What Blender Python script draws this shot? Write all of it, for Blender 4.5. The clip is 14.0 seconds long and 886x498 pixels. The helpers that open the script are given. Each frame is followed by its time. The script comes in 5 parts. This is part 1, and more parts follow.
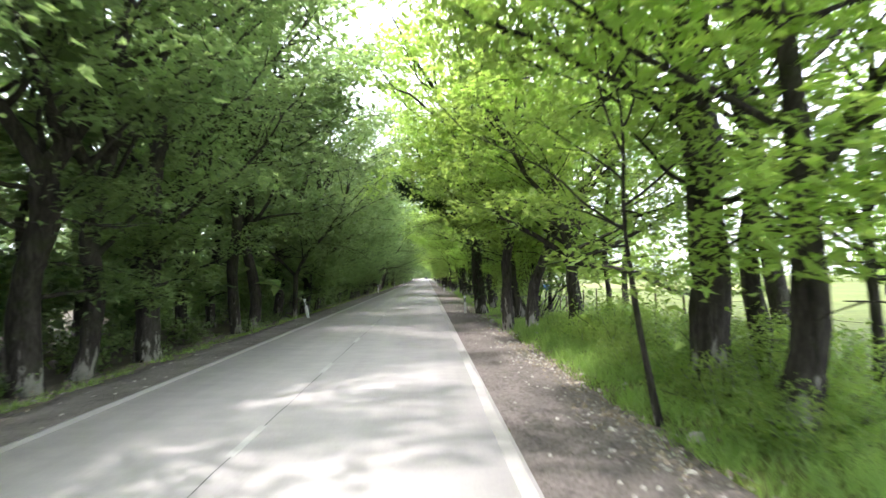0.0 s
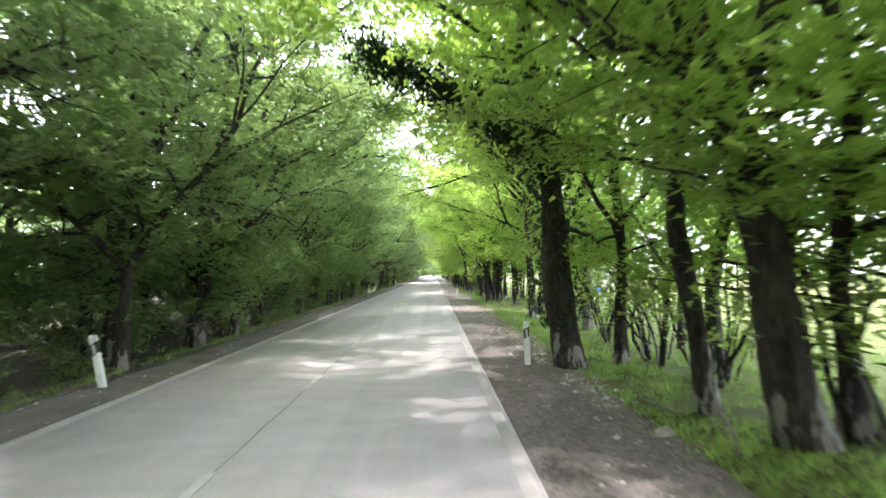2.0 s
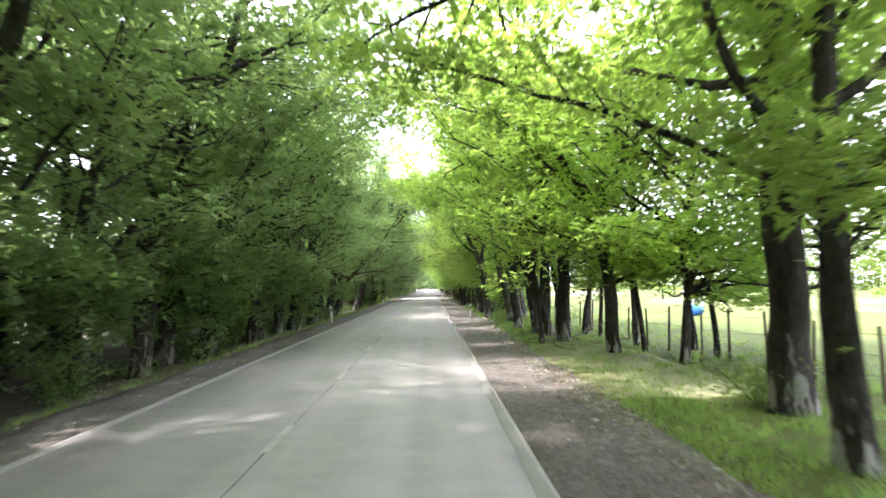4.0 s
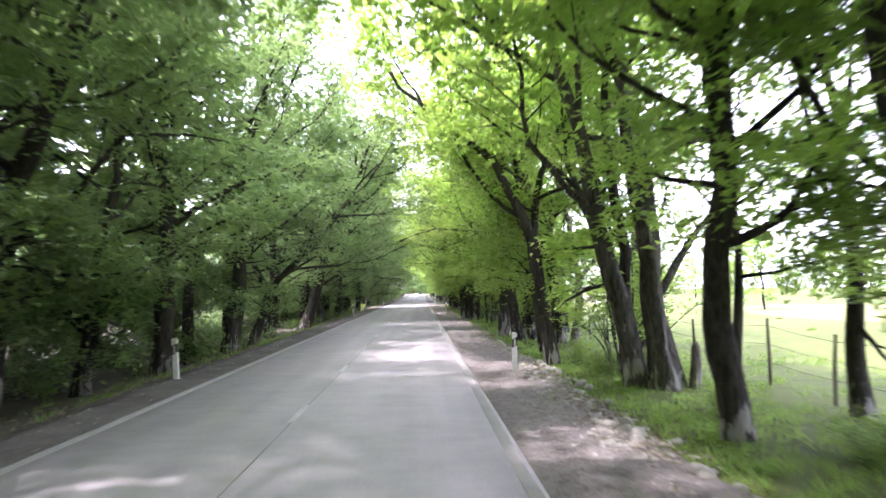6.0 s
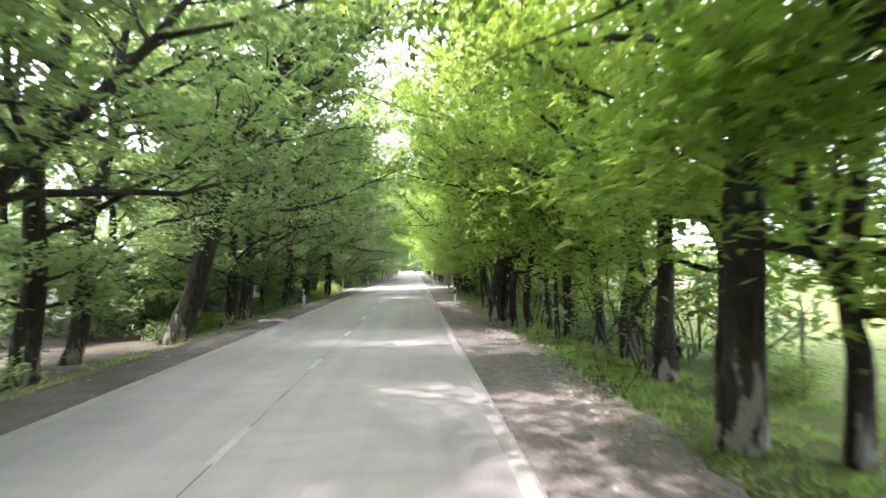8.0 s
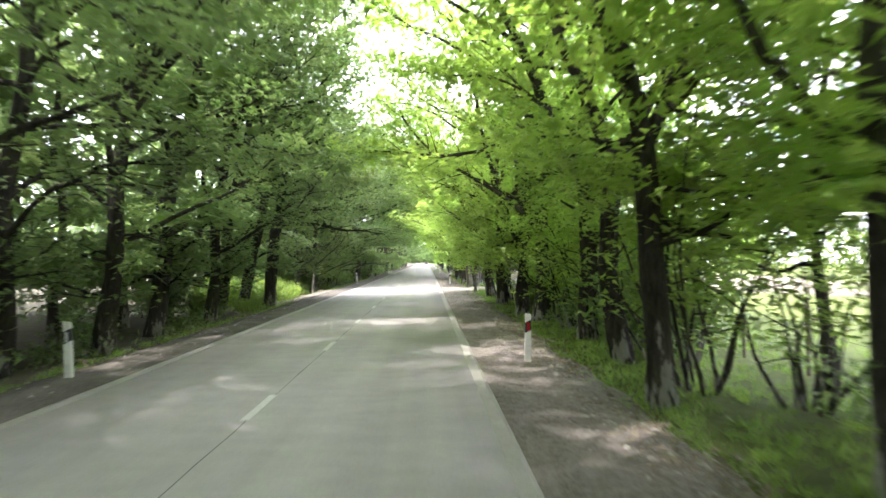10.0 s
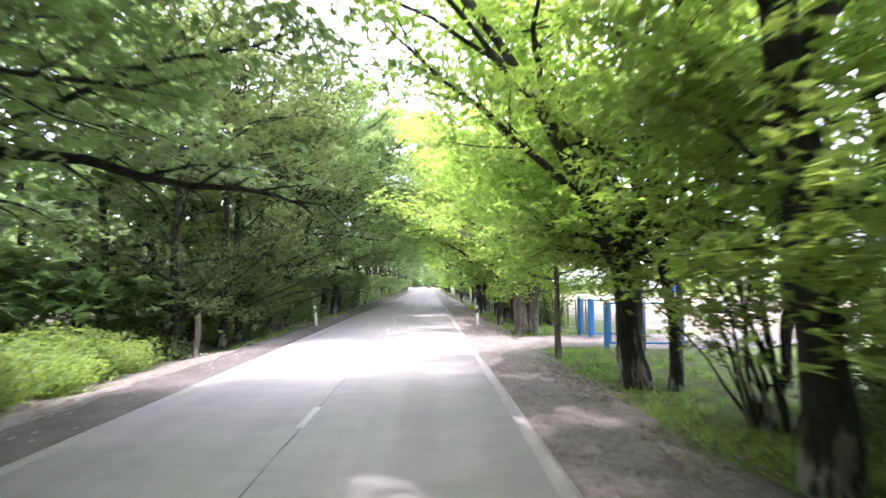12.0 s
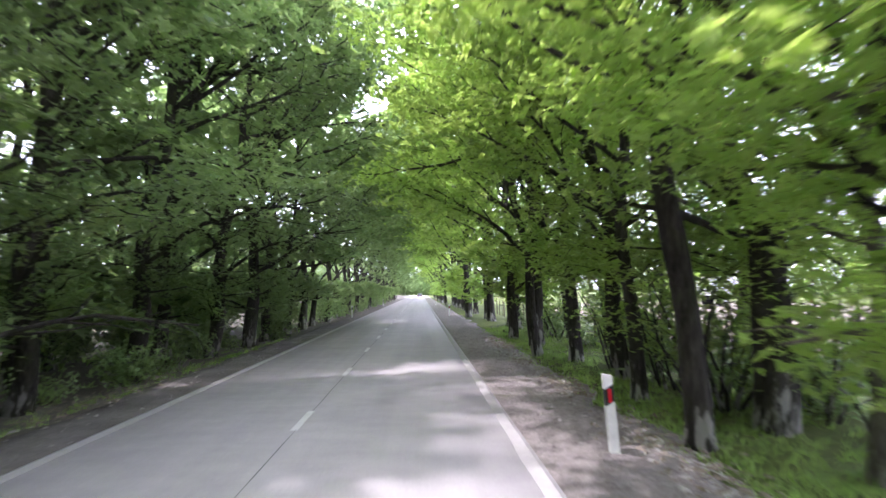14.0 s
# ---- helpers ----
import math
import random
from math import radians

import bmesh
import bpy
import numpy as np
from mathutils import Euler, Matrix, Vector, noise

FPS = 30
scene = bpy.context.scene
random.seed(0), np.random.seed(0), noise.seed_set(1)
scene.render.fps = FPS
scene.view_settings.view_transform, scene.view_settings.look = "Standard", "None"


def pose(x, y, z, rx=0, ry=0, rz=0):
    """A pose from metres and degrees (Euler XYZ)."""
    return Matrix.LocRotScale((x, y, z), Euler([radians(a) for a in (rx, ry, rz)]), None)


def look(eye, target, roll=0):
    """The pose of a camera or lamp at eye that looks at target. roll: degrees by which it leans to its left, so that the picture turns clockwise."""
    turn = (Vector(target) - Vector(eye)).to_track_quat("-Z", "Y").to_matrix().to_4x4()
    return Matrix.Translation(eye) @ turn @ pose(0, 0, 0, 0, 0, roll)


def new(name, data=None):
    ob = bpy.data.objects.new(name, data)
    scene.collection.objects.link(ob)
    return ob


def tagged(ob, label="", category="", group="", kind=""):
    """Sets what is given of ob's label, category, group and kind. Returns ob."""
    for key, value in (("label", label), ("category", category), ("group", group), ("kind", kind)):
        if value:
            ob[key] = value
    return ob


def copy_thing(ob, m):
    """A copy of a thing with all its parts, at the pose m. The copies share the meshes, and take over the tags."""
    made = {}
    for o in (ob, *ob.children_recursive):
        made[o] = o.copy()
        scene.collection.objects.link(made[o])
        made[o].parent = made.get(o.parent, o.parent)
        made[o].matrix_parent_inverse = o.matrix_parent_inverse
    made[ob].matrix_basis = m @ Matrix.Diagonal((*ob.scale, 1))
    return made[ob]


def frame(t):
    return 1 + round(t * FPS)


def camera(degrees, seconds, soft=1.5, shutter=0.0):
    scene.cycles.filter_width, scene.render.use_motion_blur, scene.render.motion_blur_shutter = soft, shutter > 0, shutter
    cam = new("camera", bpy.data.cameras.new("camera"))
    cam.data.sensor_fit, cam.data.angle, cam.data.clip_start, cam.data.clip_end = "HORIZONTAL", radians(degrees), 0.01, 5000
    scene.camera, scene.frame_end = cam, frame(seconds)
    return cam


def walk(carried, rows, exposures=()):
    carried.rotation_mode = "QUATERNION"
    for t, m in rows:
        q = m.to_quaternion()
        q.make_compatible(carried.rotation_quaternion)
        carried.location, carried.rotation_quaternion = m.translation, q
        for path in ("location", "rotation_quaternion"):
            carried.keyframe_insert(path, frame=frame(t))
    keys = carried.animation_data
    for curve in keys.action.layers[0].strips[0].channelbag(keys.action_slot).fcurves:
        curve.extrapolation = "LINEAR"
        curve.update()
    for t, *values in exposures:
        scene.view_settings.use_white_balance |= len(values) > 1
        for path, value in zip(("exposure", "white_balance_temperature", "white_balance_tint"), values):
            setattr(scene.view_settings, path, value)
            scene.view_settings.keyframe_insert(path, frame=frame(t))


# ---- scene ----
cam = camera(77.0, 14.0, soft=1.5, shutter=0.3)
PATH = [
    (0, (2.066, 0.000, 2.05), (2.359, 9.984, 2.536), -0.29),
    (0.5, (2.128, 4.685, 2.05), (2.435, 14.665, 2.602), 0.27),
    (1, (2.128, 9.289, 2.05), (2.371, 19.273, 2.561), 0.44),
    (1.5, (2.186, 13.840, 2.05), (2.429, 23.828, 2.483), 0.17),
    (2, (2.107, 18.497, 2.05), (2.261, 28.487, 2.486), -0.14),
    (2.2, (2.067, 20.414, 2.05), (2.185, 30.401, 2.542), -0.08),
    (4.3, (1.918, 40.815, 2.05), (2.162, 50.787, 2.755), -0.71),
    (4.5, (1.927, 42.803, 2.05), (2.203, 52.772, 2.783), -0.75),
    (5, (1.917, 47.876, 2.05), (2.255, 57.842, 2.801), -0.81),
    (5.5, (1.893, 52.837, 2.05), (2.235, 62.794, 2.909), -0.85),
    (6, (1.889, 57.962, 2.05), (2.293, 67.926, 2.799), -0.64),
    (6.5, (1.882, 62.956, 2.05), (2.335, 72.920, 2.769), -0.66),
    (7, (1.806, 67.955, 2.05), (2.305, 77.919, 2.730), -0.57),
    (7.5, (1.946, 72.512, 2.05), (2.425, 82.486, 2.591), -0.39),
    (8, (1.969, 77.496, 2.05), (2.447, 87.478, 2.398), -0.05),
    (8.5, (2.029, 82.711, 2.05), (2.485, 92.698, 2.292), 0.23),
    (9, (2.112, 88.063, 2.05), (2.465, 98.054, 2.248), 0.11),
    (9.2, (2.156, 90.115, 2.05), (2.467, 100.108, 2.243), 0.00),
    (11.3, (1.814, 111.953, 2.05), (2.087, 121.939, 2.498), 0.80),
    (11.5, (1.742, 114.076, 2.05), (1.985, 124.057, 2.610), 0.53),
    (12, (1.651, 119.369, 2.05), (1.901, 129.346, 2.682), 0.07),
    (12.5, (1.626, 124.719, 2.05), (1.906, 134.696, 2.669), -0.01),
    (13, (1.669, 130.201, 2.05), (1.946, 140.176, 2.699), 0.17),
    (13.5, (1.742, 135.643, 2.05), (2.054, 145.617, 2.699), -0.44),
    (14, (1.716, 140.909, 2.05), (2.137, 150.871, 2.809), -0.76),
]
walk(cam, [(t, look(eye, target, roll)) for t, eye, target, roll in PATH],
     ((0, 1.9, 6100, 15), (1, 2.1, 5900, 18), (1.5, 2.55, 6000, 17), (2, 2.55, 6100, 17), (4.5, 2.35, 6150, 19), (5, 2.55, 5900, 30), (5.5, 2.5, 5750, 34), (6.5, 2.25, 5900, 26), (7.5, 2.35, 6100, 23), (8, 2.5, 6150, 21), (8.5, 2.58, 6150, 20), (9, 2.35, 6350, 10), (11.5, 2.7, 6050, 24), (12, 2.35, 5950, 27), (12.5, 2.0, 6100, 20), (13, 1.65, 6000, 20), (13.5, 1.6, 5750, 24), (14, 2.0, 5700, 28)))

# ---- light ----
SUN_ELEVATION, SUN_AZIMUTH = 70.0, -110.0  # degrees; azimuth clockwise from +y
world = bpy.data.worlds.new("world")
scene.world = world
world.use_nodes = True
wn = world.node_tree.nodes
sky = wn.new("ShaderNodeTexSky")
sky.sky_type, sky.sun_disc = "NISHITA", False
sky.sun_elevation, sky.sun_rotation = radians(SUN_ELEVATION), radians(SUN_AZIMUTH)
sky.air_density, sky.dust_density = 1.0, 5.0
haze = wn.new("ShaderNodeMix")  # thin bright cloud over the blue
haze.data_type = "RGBA"
haze.inputs["Factor"].default_value = 0.65
haze.inputs["B"].default_value = (10.4, 10.7, 11.4, 1.0)
world.node_tree.links.new(sky.outputs[0], haze.inputs["A"])
world.node_tree.links.new(haze.outputs["Result"], wn["Background"].inputs[0])
wn["Background"].inputs[1].default_value = 0.15
sun_data = bpy.data.lights.new("sun", "SUN")
sun_data.energy, sun_data.angle, sun_data.color = 1.9, radians(1.8), (1.0, 0.94, 0.84)
sun = new("sun", sun_data)
e, a = radians(SUN_ELEVATION), radians(SUN_AZIMUTH)
sun.matrix_world = look((60 * math.cos(e) * math.sin(a), 60 + 60 * math.cos(e) * math.cos(a), 60 * math.sin(e)), (0, 60, 0))
scene.view_settings.exposure = 2.05


# ---- materials ----
def material(name, rough=0.8, spec=0.3):
    m = bpy.data.materials.new(name)
    m.use_nodes = True
    n, l = m.node_tree.nodes, m.node_tree.links
    b = n["Principled BSDF"]
    b.inputs["Roughness"].default_value = rough
    b.inputs["Specular IOR Level"].default_value = spec
    return m, n, l, b


def noise_node(n, l, scale, detail=4.0, rough=0.6, coords=None, stretch=None):
    t = n.new("ShaderNodeTexNoise")
    t.inputs["Scale"].default_value, t.inputs["Detail"].default_value, t.inputs["Roughness"].default_value = scale, detail, rough
    if coords is not None:
        if stretch:
            mp = n.new("ShaderNodeMapping")
            mp.inputs["Scale"].default_value = stretch
            l.new(coords, mp.inputs["Vector"])
            coords = mp.outputs[0]
        l.new(coords, t.inputs["Vector"])
    return t.outputs["Fac"]


def ramp(n, l, fac, stops):
    r = n.new("ShaderNodeValToRGB")
    while len(r.color_ramp.elements) < len(stops):
        r.color_ramp.elements.new(0.5)
    for el, (p, c) in zip(r.color_ramp.elements, stops):
        el.position, el.color = p, (*c, 1.0)
    l.new(fac, r.inputs["Fac"])
    return r.outputs["Color"]


def mix(n, l, fac, a, b, mode="MIX"):
    x = n.new("ShaderNodeMix")
    x.data_type, x.blend_type = "RGBA", mode
    for s, v in ((x.inputs["Factor"], fac), (x.inputs["A"], a), (x.inputs["B"], b)):
        if isinstance(v, bpy.types.NodeSocket):
            l.new(v, s)
        else:
            s.default_value = v if isinstance(v, float) else (*v, 1.0)
    return x.outputs["Result"]


def bump(n, l, b, height, strength, distance):
    u = n.new("ShaderNodeBump")
    u.inputs["Strength"].default_value, u.inputs["Distance"].default_value = strength, distance
    l.new(height, u.inputs["Height"])
    l.new(u.outputs[0], b.inputs["Normal"])


def world_coords(n):
    return n.new("ShaderNodeNewGeometry").outputs["Position"]


def object_coords(n):
    return n.new("ShaderNodeTexCoord").outputs["Object"]


def mottled(name, dark, light, scale, fine, rough=0.9, relief=0.5, depth=0.02, world_space=True, stretch=None, spec=0.2):
    m, n, l, b = material(name, rough, spec)
    p = world_coords(n) if world_space else object_coords(n)
    big = noise_node(n, l, scale, 5, 0.65, p, stretch)
    small = noise_node(n, l, fine, 3, 0.7, p, stretch)
    mid = tuple((x + y) / 2 for x, y in zip(dark, light))
    c = mix(n, l, 0.5, ramp(n, l, big, [(0.35, dark), (0.65, light)]), ramp(n, l, small, [(0.3, dark), (0.5, mid), (0.7, light)]))
    l.new(c, b.inputs["Base Color"])
    bump(n, l, b, small, relief, depth)
    return m


def leaf_material(name, dark, light, glow):
    """Leaf blades: reflecting, and letting light through."""
    m, n, l, b = material(name, 0.55, 0.35)
    g = n.new("ShaderNodeNewGeometry")
    o = n.new("ShaderNodeObjectInfo")
    big = noise_node(n, l, 0.35, 2, 0.5, g.outputs["Position"])
    clump = noise_node(n, l, 1.1, 2, 0.5, g.outputs["Position"])
    c = mix(n, l, 0.6, ramp(n, l, g.outputs["Random Per Island"], [(0.0, dark), (1.0, light)]), ramp(n, l, clump, [(0.36, dark), (0.64, light)]))
    c = mix(n, l, ramp(n, l, big, [(0.35, (0, 0, 0)), (0.7, (0.5, 0.5, 0.5))]), c, light)
    hue = n.new("ShaderNodeHueSaturation")
    mr = n.new("ShaderNodeMapRange")
    mr.inputs["To Min"].default_value, mr.inputs["To Max"].default_value = 0.75, 1.25
    l.new(o.outputs["Random"], mr.inputs["Value"])
    l.new(mr.outputs[0], hue.inputs["Value"])
    l.new(c, hue.inputs["Color"])
    l.new(hue.outputs[0], b.inputs["Base Color"])
    t = n.new("ShaderNodeBsdfTranslucent")
    l.new(mix(n, l, 1.0, hue.outputs[0], glow, "MULTIPLY"), t.inputs["Color"])
    add = n.new("ShaderNodeAddShader")
    l.new(b.outputs[0], add.inputs[0])
    l.new(t.outputs[0], add.inputs[1])
    l.new(add.outputs[0], n["Material Output"].inputs["Surface"])
    return m


def road_material():
    """Pale worn concrete: grain, blotches, and long wheel-polished streaks."""
    m, n, l, b = material("road_surface", 0.82, 0.25)
    p = world_coords(n)
    fine = noise_node(n, l, 24.0, 4, 0.7, p)
    blotch = noise_node(n, l, 0.8, 5, 0.65, p)
    streak = noise_node(n, l, 1.6, 3, 0.5, p, (1.0, 0.02, 1.0))
    c = ramp(n, l, blotch, [(0.34, (0.34, 0.308, 0.308)), (0.66, (0.472, 0.432, 0.432))])
    c = mix(n, l, 0.35, c, ramp(n, l, fine, [(0.34, (0.25, 0.227, 0.227)), (0.66, (0.555, 0.51, 0.51))]))
    slab = noise_node(n, l, 2.6, 4, 0.6, p, (0.45, 1.0, 1.0))
    c = mix(n, l, 0.22, c, ramp(n, l, slab, [(0.38, (0.28, 0.254, 0.254)), (0.6, (0.525, 0.48, 0.48))]))
    c = mix(n, l, 0.4, c, ramp(n, l, streak, [(0.35, (0.33, 0.312, 0.308)), (0.65, (0.46, 0.438, 0.432))]))
    l.new(c, b.inputs["Base Color"])
    bump(n, l, b, fine, 0.3, 0.008)
    return m


ROAD = road_material()
PAINT = mottled("road_paint", (0.29, 0.272, 0.266), (0.4, 0.377, 0.37), 2.0, 22.0, 0.7, 0.2, 0.005)


def gravel_material():
    """Trodden verge: dark brown earth at the start of the road, crushed stone farther on, its colour lightened further
    for the sunshine there; grit, clods and ruts along the road.
    """
    m, n, l, b = material("gravel", 0.95, 0.2)
    p = world_coords(n)
    cells = n.new("ShaderNodeTexVoronoi")
    cells.inputs["Scale"].default_value = 19.0
    l.new(p, cells.inputs["Vector"])
    grit = noise_node(n, l, 30.0, 4, 0.7, p)
    clods = noise_node(n, l, 3.4, 5, 0.7, p)
    ruts = noise_node(n, l, 1.3, 4, 0.6, p, (1.6, 0.5, 1.0))
    earth = mix(n, l, 0.5, ramp(n, l, ruts, [(0.35, (0.085, 0.068, 0.062)), (0.66, (0.2, 0.168, 0.155))]), ramp(n, l, clods, [(0.36, (0.07, 0.057, 0.052)), (0.64, (0.23, 0.195, 0.18))]))
    # pale stone, with some of the sunlit brightness put into its colour
    stone = mix(n, l, 0.5, ramp(n, l, ruts, [(0.35, (0.2, 0.17, 0.162)), (0.66, (0.43, 0.378, 0.36))]), ramp(n, l, clods, [(0.36, (0.16, 0.135, 0.127)), (0.64, (0.48, 0.425, 0.406))]))
    sep = n.new("ShaderNodeSeparateXYZ")
    l.new(p, sep.inputs[0])
    mr = n.new("ShaderNodeMapRange")
    for k, v in (("From Min", 34.0), ("From Max", 60.0)):
        mr.inputs[k].default_value = v
    l.new(sep.outputs["Y"], mr.inputs["Value"])
    c = mix(n, l, mr.outputs[0], earth, stone)
    c = mix(n, l, 0.35, c, ramp(n, l, cells.outputs["Color"], [(0.2, (0.09, 0.076, 0.07)), (0.8, (0.42, 0.38, 0.36))]))
    c = mix(n, l, 0.25, c, ramp(n, l, grit, [(0.36, (0.07, 0.06, 0.055)), (0.64, (0.42, 0.37, 0.355))]))
    l.new(c, b.inputs["Base Color"])
    high = n.new("ShaderNodeMath")
    l.new(clods, high.inputs[0])
    l.new(grit, high.inputs[1])
    bump(n, l, b, high.outputs[0], 1.0, 0.06)
    return m


GRAVEL = gravel_material()
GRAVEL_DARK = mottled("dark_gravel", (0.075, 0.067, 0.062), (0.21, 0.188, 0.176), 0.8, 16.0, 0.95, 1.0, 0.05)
FIELD = mottled("grass_field", (0.05, 0.072, 0.016), (0.15, 0.175, 0.05), 0.12, 3.0, 0.95, 0.6, 0.05)
FOREST_FLOOR = mottled("forest_floor", (0.06, 0.055, 0.043), (0.165, 0.147, 0.115), 0.4, 6.0, 0.95, 0.8, 0.05)
def bark_material(name, dark, light, pale):
    """Furrowed bark; low on the trunk with flaking remains of lichen and limewash."""
    m, n, l, b = material(name, 0.95, 0.15)
    p = object_coords(n)
    big = noise_node(n, l, 3.0, 5, 0.65, p, (1, 1, 0.22))
    fine = noise_node(n, l, 18.0, 4, 0.7, p, (1, 1, 0.2))
    c = mix(n, l, 0.5, ramp(n, l, big, [(0.38, dark), (0.62, light)]), ramp(n, l, fine, [(0.42, dark), (0.62, light)]))
    sep = n.new("ShaderNodeSeparateXYZ")
    l.new(p, sep.inputs[0])
    mr = n.new("ShaderNodeMapRange")
    for k, v in (("From Min", 0.1), ("From Max", 1.9), ("To Min", 0.135), ("To Max", -0.07)):
        mr.inputs[k].default_value = v
    l.new(sep.outputs["Z"], mr.inputs["Value"])
    add = n.new("ShaderNodeMath")
    patches = noise_node(n, l, 5.0, 5, 0.65, p, (1, 1, 0.28))
    l.new(patches, add.inputs[0])
    l.new(mr.outputs[0], add.inputs[1])
    mask = ramp(n, l, add.outputs[0], [(0.63, (0, 0, 0)), (0.68, (pale, pale, pale))])
    c = mix(n, l, mask, c, (0.42, 0.4, 0.36))
    moss = ramp(n, l, noise_node(n, l, 1.7, 3, 0.6, p), [(0.5, (0, 0, 0)), (0.7, (0.45, 0.45, 0.45))])
    c = mix(n, l, moss, c, (0.045, 0.06, 0.02))
    l.new(c, b.inputs["Base Color"])
    bump(n, l, b, fine, 1.0, 0.09)
    return m


BARK = bark_material("bark_dark", (0.017, 0.0155, 0.0135), (0.09, 0.08, 0.069), 0.7)
BARK_OLD = bark_material("bark_old", (0.03, 0.028, 0.024), (0.19, 0.176, 0.15), 1.0)
BARK_PALE = bark_material("bark_pale", (0.02, 0.018, 0.016), (0.11, 0.1, 0.088), 0.95)
BARK_GREY = bark_material("bark_grey", (0.09, 0.08, 0.07), (0.27, 0.24, 0.205), 0.6)
# sunlit right and shaded left crowns are partly put into leaf tone and glow
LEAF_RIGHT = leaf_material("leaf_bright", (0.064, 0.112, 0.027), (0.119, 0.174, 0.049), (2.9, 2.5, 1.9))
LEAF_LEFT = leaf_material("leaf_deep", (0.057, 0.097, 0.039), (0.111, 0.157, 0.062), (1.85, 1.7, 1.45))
LEAF_WILLOW = leaf_material("leaf_grey_green", (0.06, 0.085, 0.035), (0.12, 0.155, 0.07), (1.2, 1.2, 0.7))
LEAF_IVY = leaf_material("leaf_ivy", (0.012, 0.03, 0.008), (0.03, 0.055, 0.014), (0.6, 0.7, 0.4))
LEAF_BUSH = leaf_material("leaf_bush", (0.058, 0.105, 0.025), (0.125, 0.18, 0.05), (2.3, 2.0, 1.2))
GRASS = leaf_material("grass_blade", (0.05, 0.095, 0.024), (0.115, 0.17, 0.05), (2.0, 1.9, 1.2))


def plain(name, colour, rough=0.6, metallic=0.0, spec=0.4, wear=0.25, scale=6.0):
    """Paint, plastic or metal with slight blotches and dirt."""
    m, n, l, b = material(name, rough, spec)
    b.inputs["Metallic"].default_value = metallic
    p = object_coords(n)
    worn = tuple(c * (1 - wear) for c in colour)
    c = ramp(n, l, noise_node(n, l, scale, 5, 0.7, p), [(0.3, worn), (0.65, colour)])
    l.new(c, b.inputs["Base Color"])
    bump(n, l, b, noise_node(n, l, scale * 6, 3, 0.6, p), 0.15, 0.01)
    return m


POST_WHITE = plain("post_white", (0.78, 0.77, 0.74), 0.6)
POST_BLACK = plain("post_black", (0.02, 0.02, 0.02), 0.6)
REFLECTOR_RED = plain("reflector_red", (0.55, 0.02, 0.03), 0.25)
REFLECTOR_PALE = plain("reflector_pale", (0.6, 0.6, 0.58), 0.25)
GATE_BLUE = plain("gate_blue", (0.03, 0.22, 0.55), 0.45, wear=0.35)
WOOD = mottled("weathered_wood", (0.07, 0.055, 0.04), (0.2, 0.165, 0.125), 4.0, 30.0, 0.9, 0.6, 0.01, False, (1, 1, 0.15))
WIRE = plain("rusty_wire", (0.16, 0.13, 0.11), 0.6, 0.8)
STONE = mottled("stone", (0.26, 0.24, 0.215), (0.52, 0.49, 0.45), 3.0, 20.0, 0.9, 0.5, 0.01, False)
TWIG = mottled("dead_wood", (0.12, 0.1, 0.08), (0.3, 0.27, 0.23), 4.0, 25.0, 0.9, 0.5, 0.01, False)
SHED_WHITE = plain("shed_white", (0.78, 0.77, 0.75), 0.6, wear=0.15, scale=3.0)
DRY_GRASS = mottled("dry_grass", (0.12, 0.14, 0.04), (0.24, 0.24, 0.09), 0.2, 3.0, 0.95, 0.6, 0.05)
DIRT = mottled("dirt_track", (0.16, 0.135, 0.1), (0.27, 0.235, 0.185), 0.3, 8.0, 0.95, 0.6, 0.03)
CRACK = mottled("joint_tar", (0.07, 0.07, 0.07), (0.26, 0.255, 0.25), 1.5, 15.0, 0.9, 0.3, 0.005)
PAINT_WORN = mottled("worn_dash_paint", (0.38, 0.365, 0.355), (0.58, 0.565, 0.55), 1.5, 18.0, 0.75, 0.2, 0.005)
PAINT_FRESH = mottled("fresh_dash_paint", (0.5, 0.485, 0.475), (0.7, 0.685, 0.67), 1.5, 18.0, 0.7, 0.2, 0.005)
LITTER = mottled("leaf_litter", (0.11, 0.085, 0.06), (0.36, 0.31, 0.25), 3.0, 14.0, 0.95, 0.5, 0.01)
STRAW = mottled("straw_ground", (0.15, 0.165, 0.07), (0.38, 0.37, 0.22), 0.5, 7.0, 0.95, 0.8, 0.04)
TYRE = plain("tyre", (0.02, 0.02, 0.02), 0.85)
GLASS = plain("dark_glass", (0.02, 0.025, 0.03), 0.08, spec=0.8, wear=0.0)
TRUCK_BLUE = plain("truck_blue", (0.02, 0.14, 0.5), 0.35)
TRUCK_WHITE = plain("truck_white", (0.75, 0.75, 0.74), 0.45)
CAR_GREY = plain("car_grey", (0.08, 0.085, 0.09), 0.3)
METAL = plain("dull_metal", (0.4, 0.4, 0.4), 0.45, 0.8)


# ---- building helpers ----
def mesh_from(name, verts, faces, mat, smooth=False):
    me = bpy.data.meshes.new(name)
    me.from_pydata(verts, [], faces)
    me.materials.append(mat)
    if smooth:
        me.shade_smooth()
    me.update()
    return me


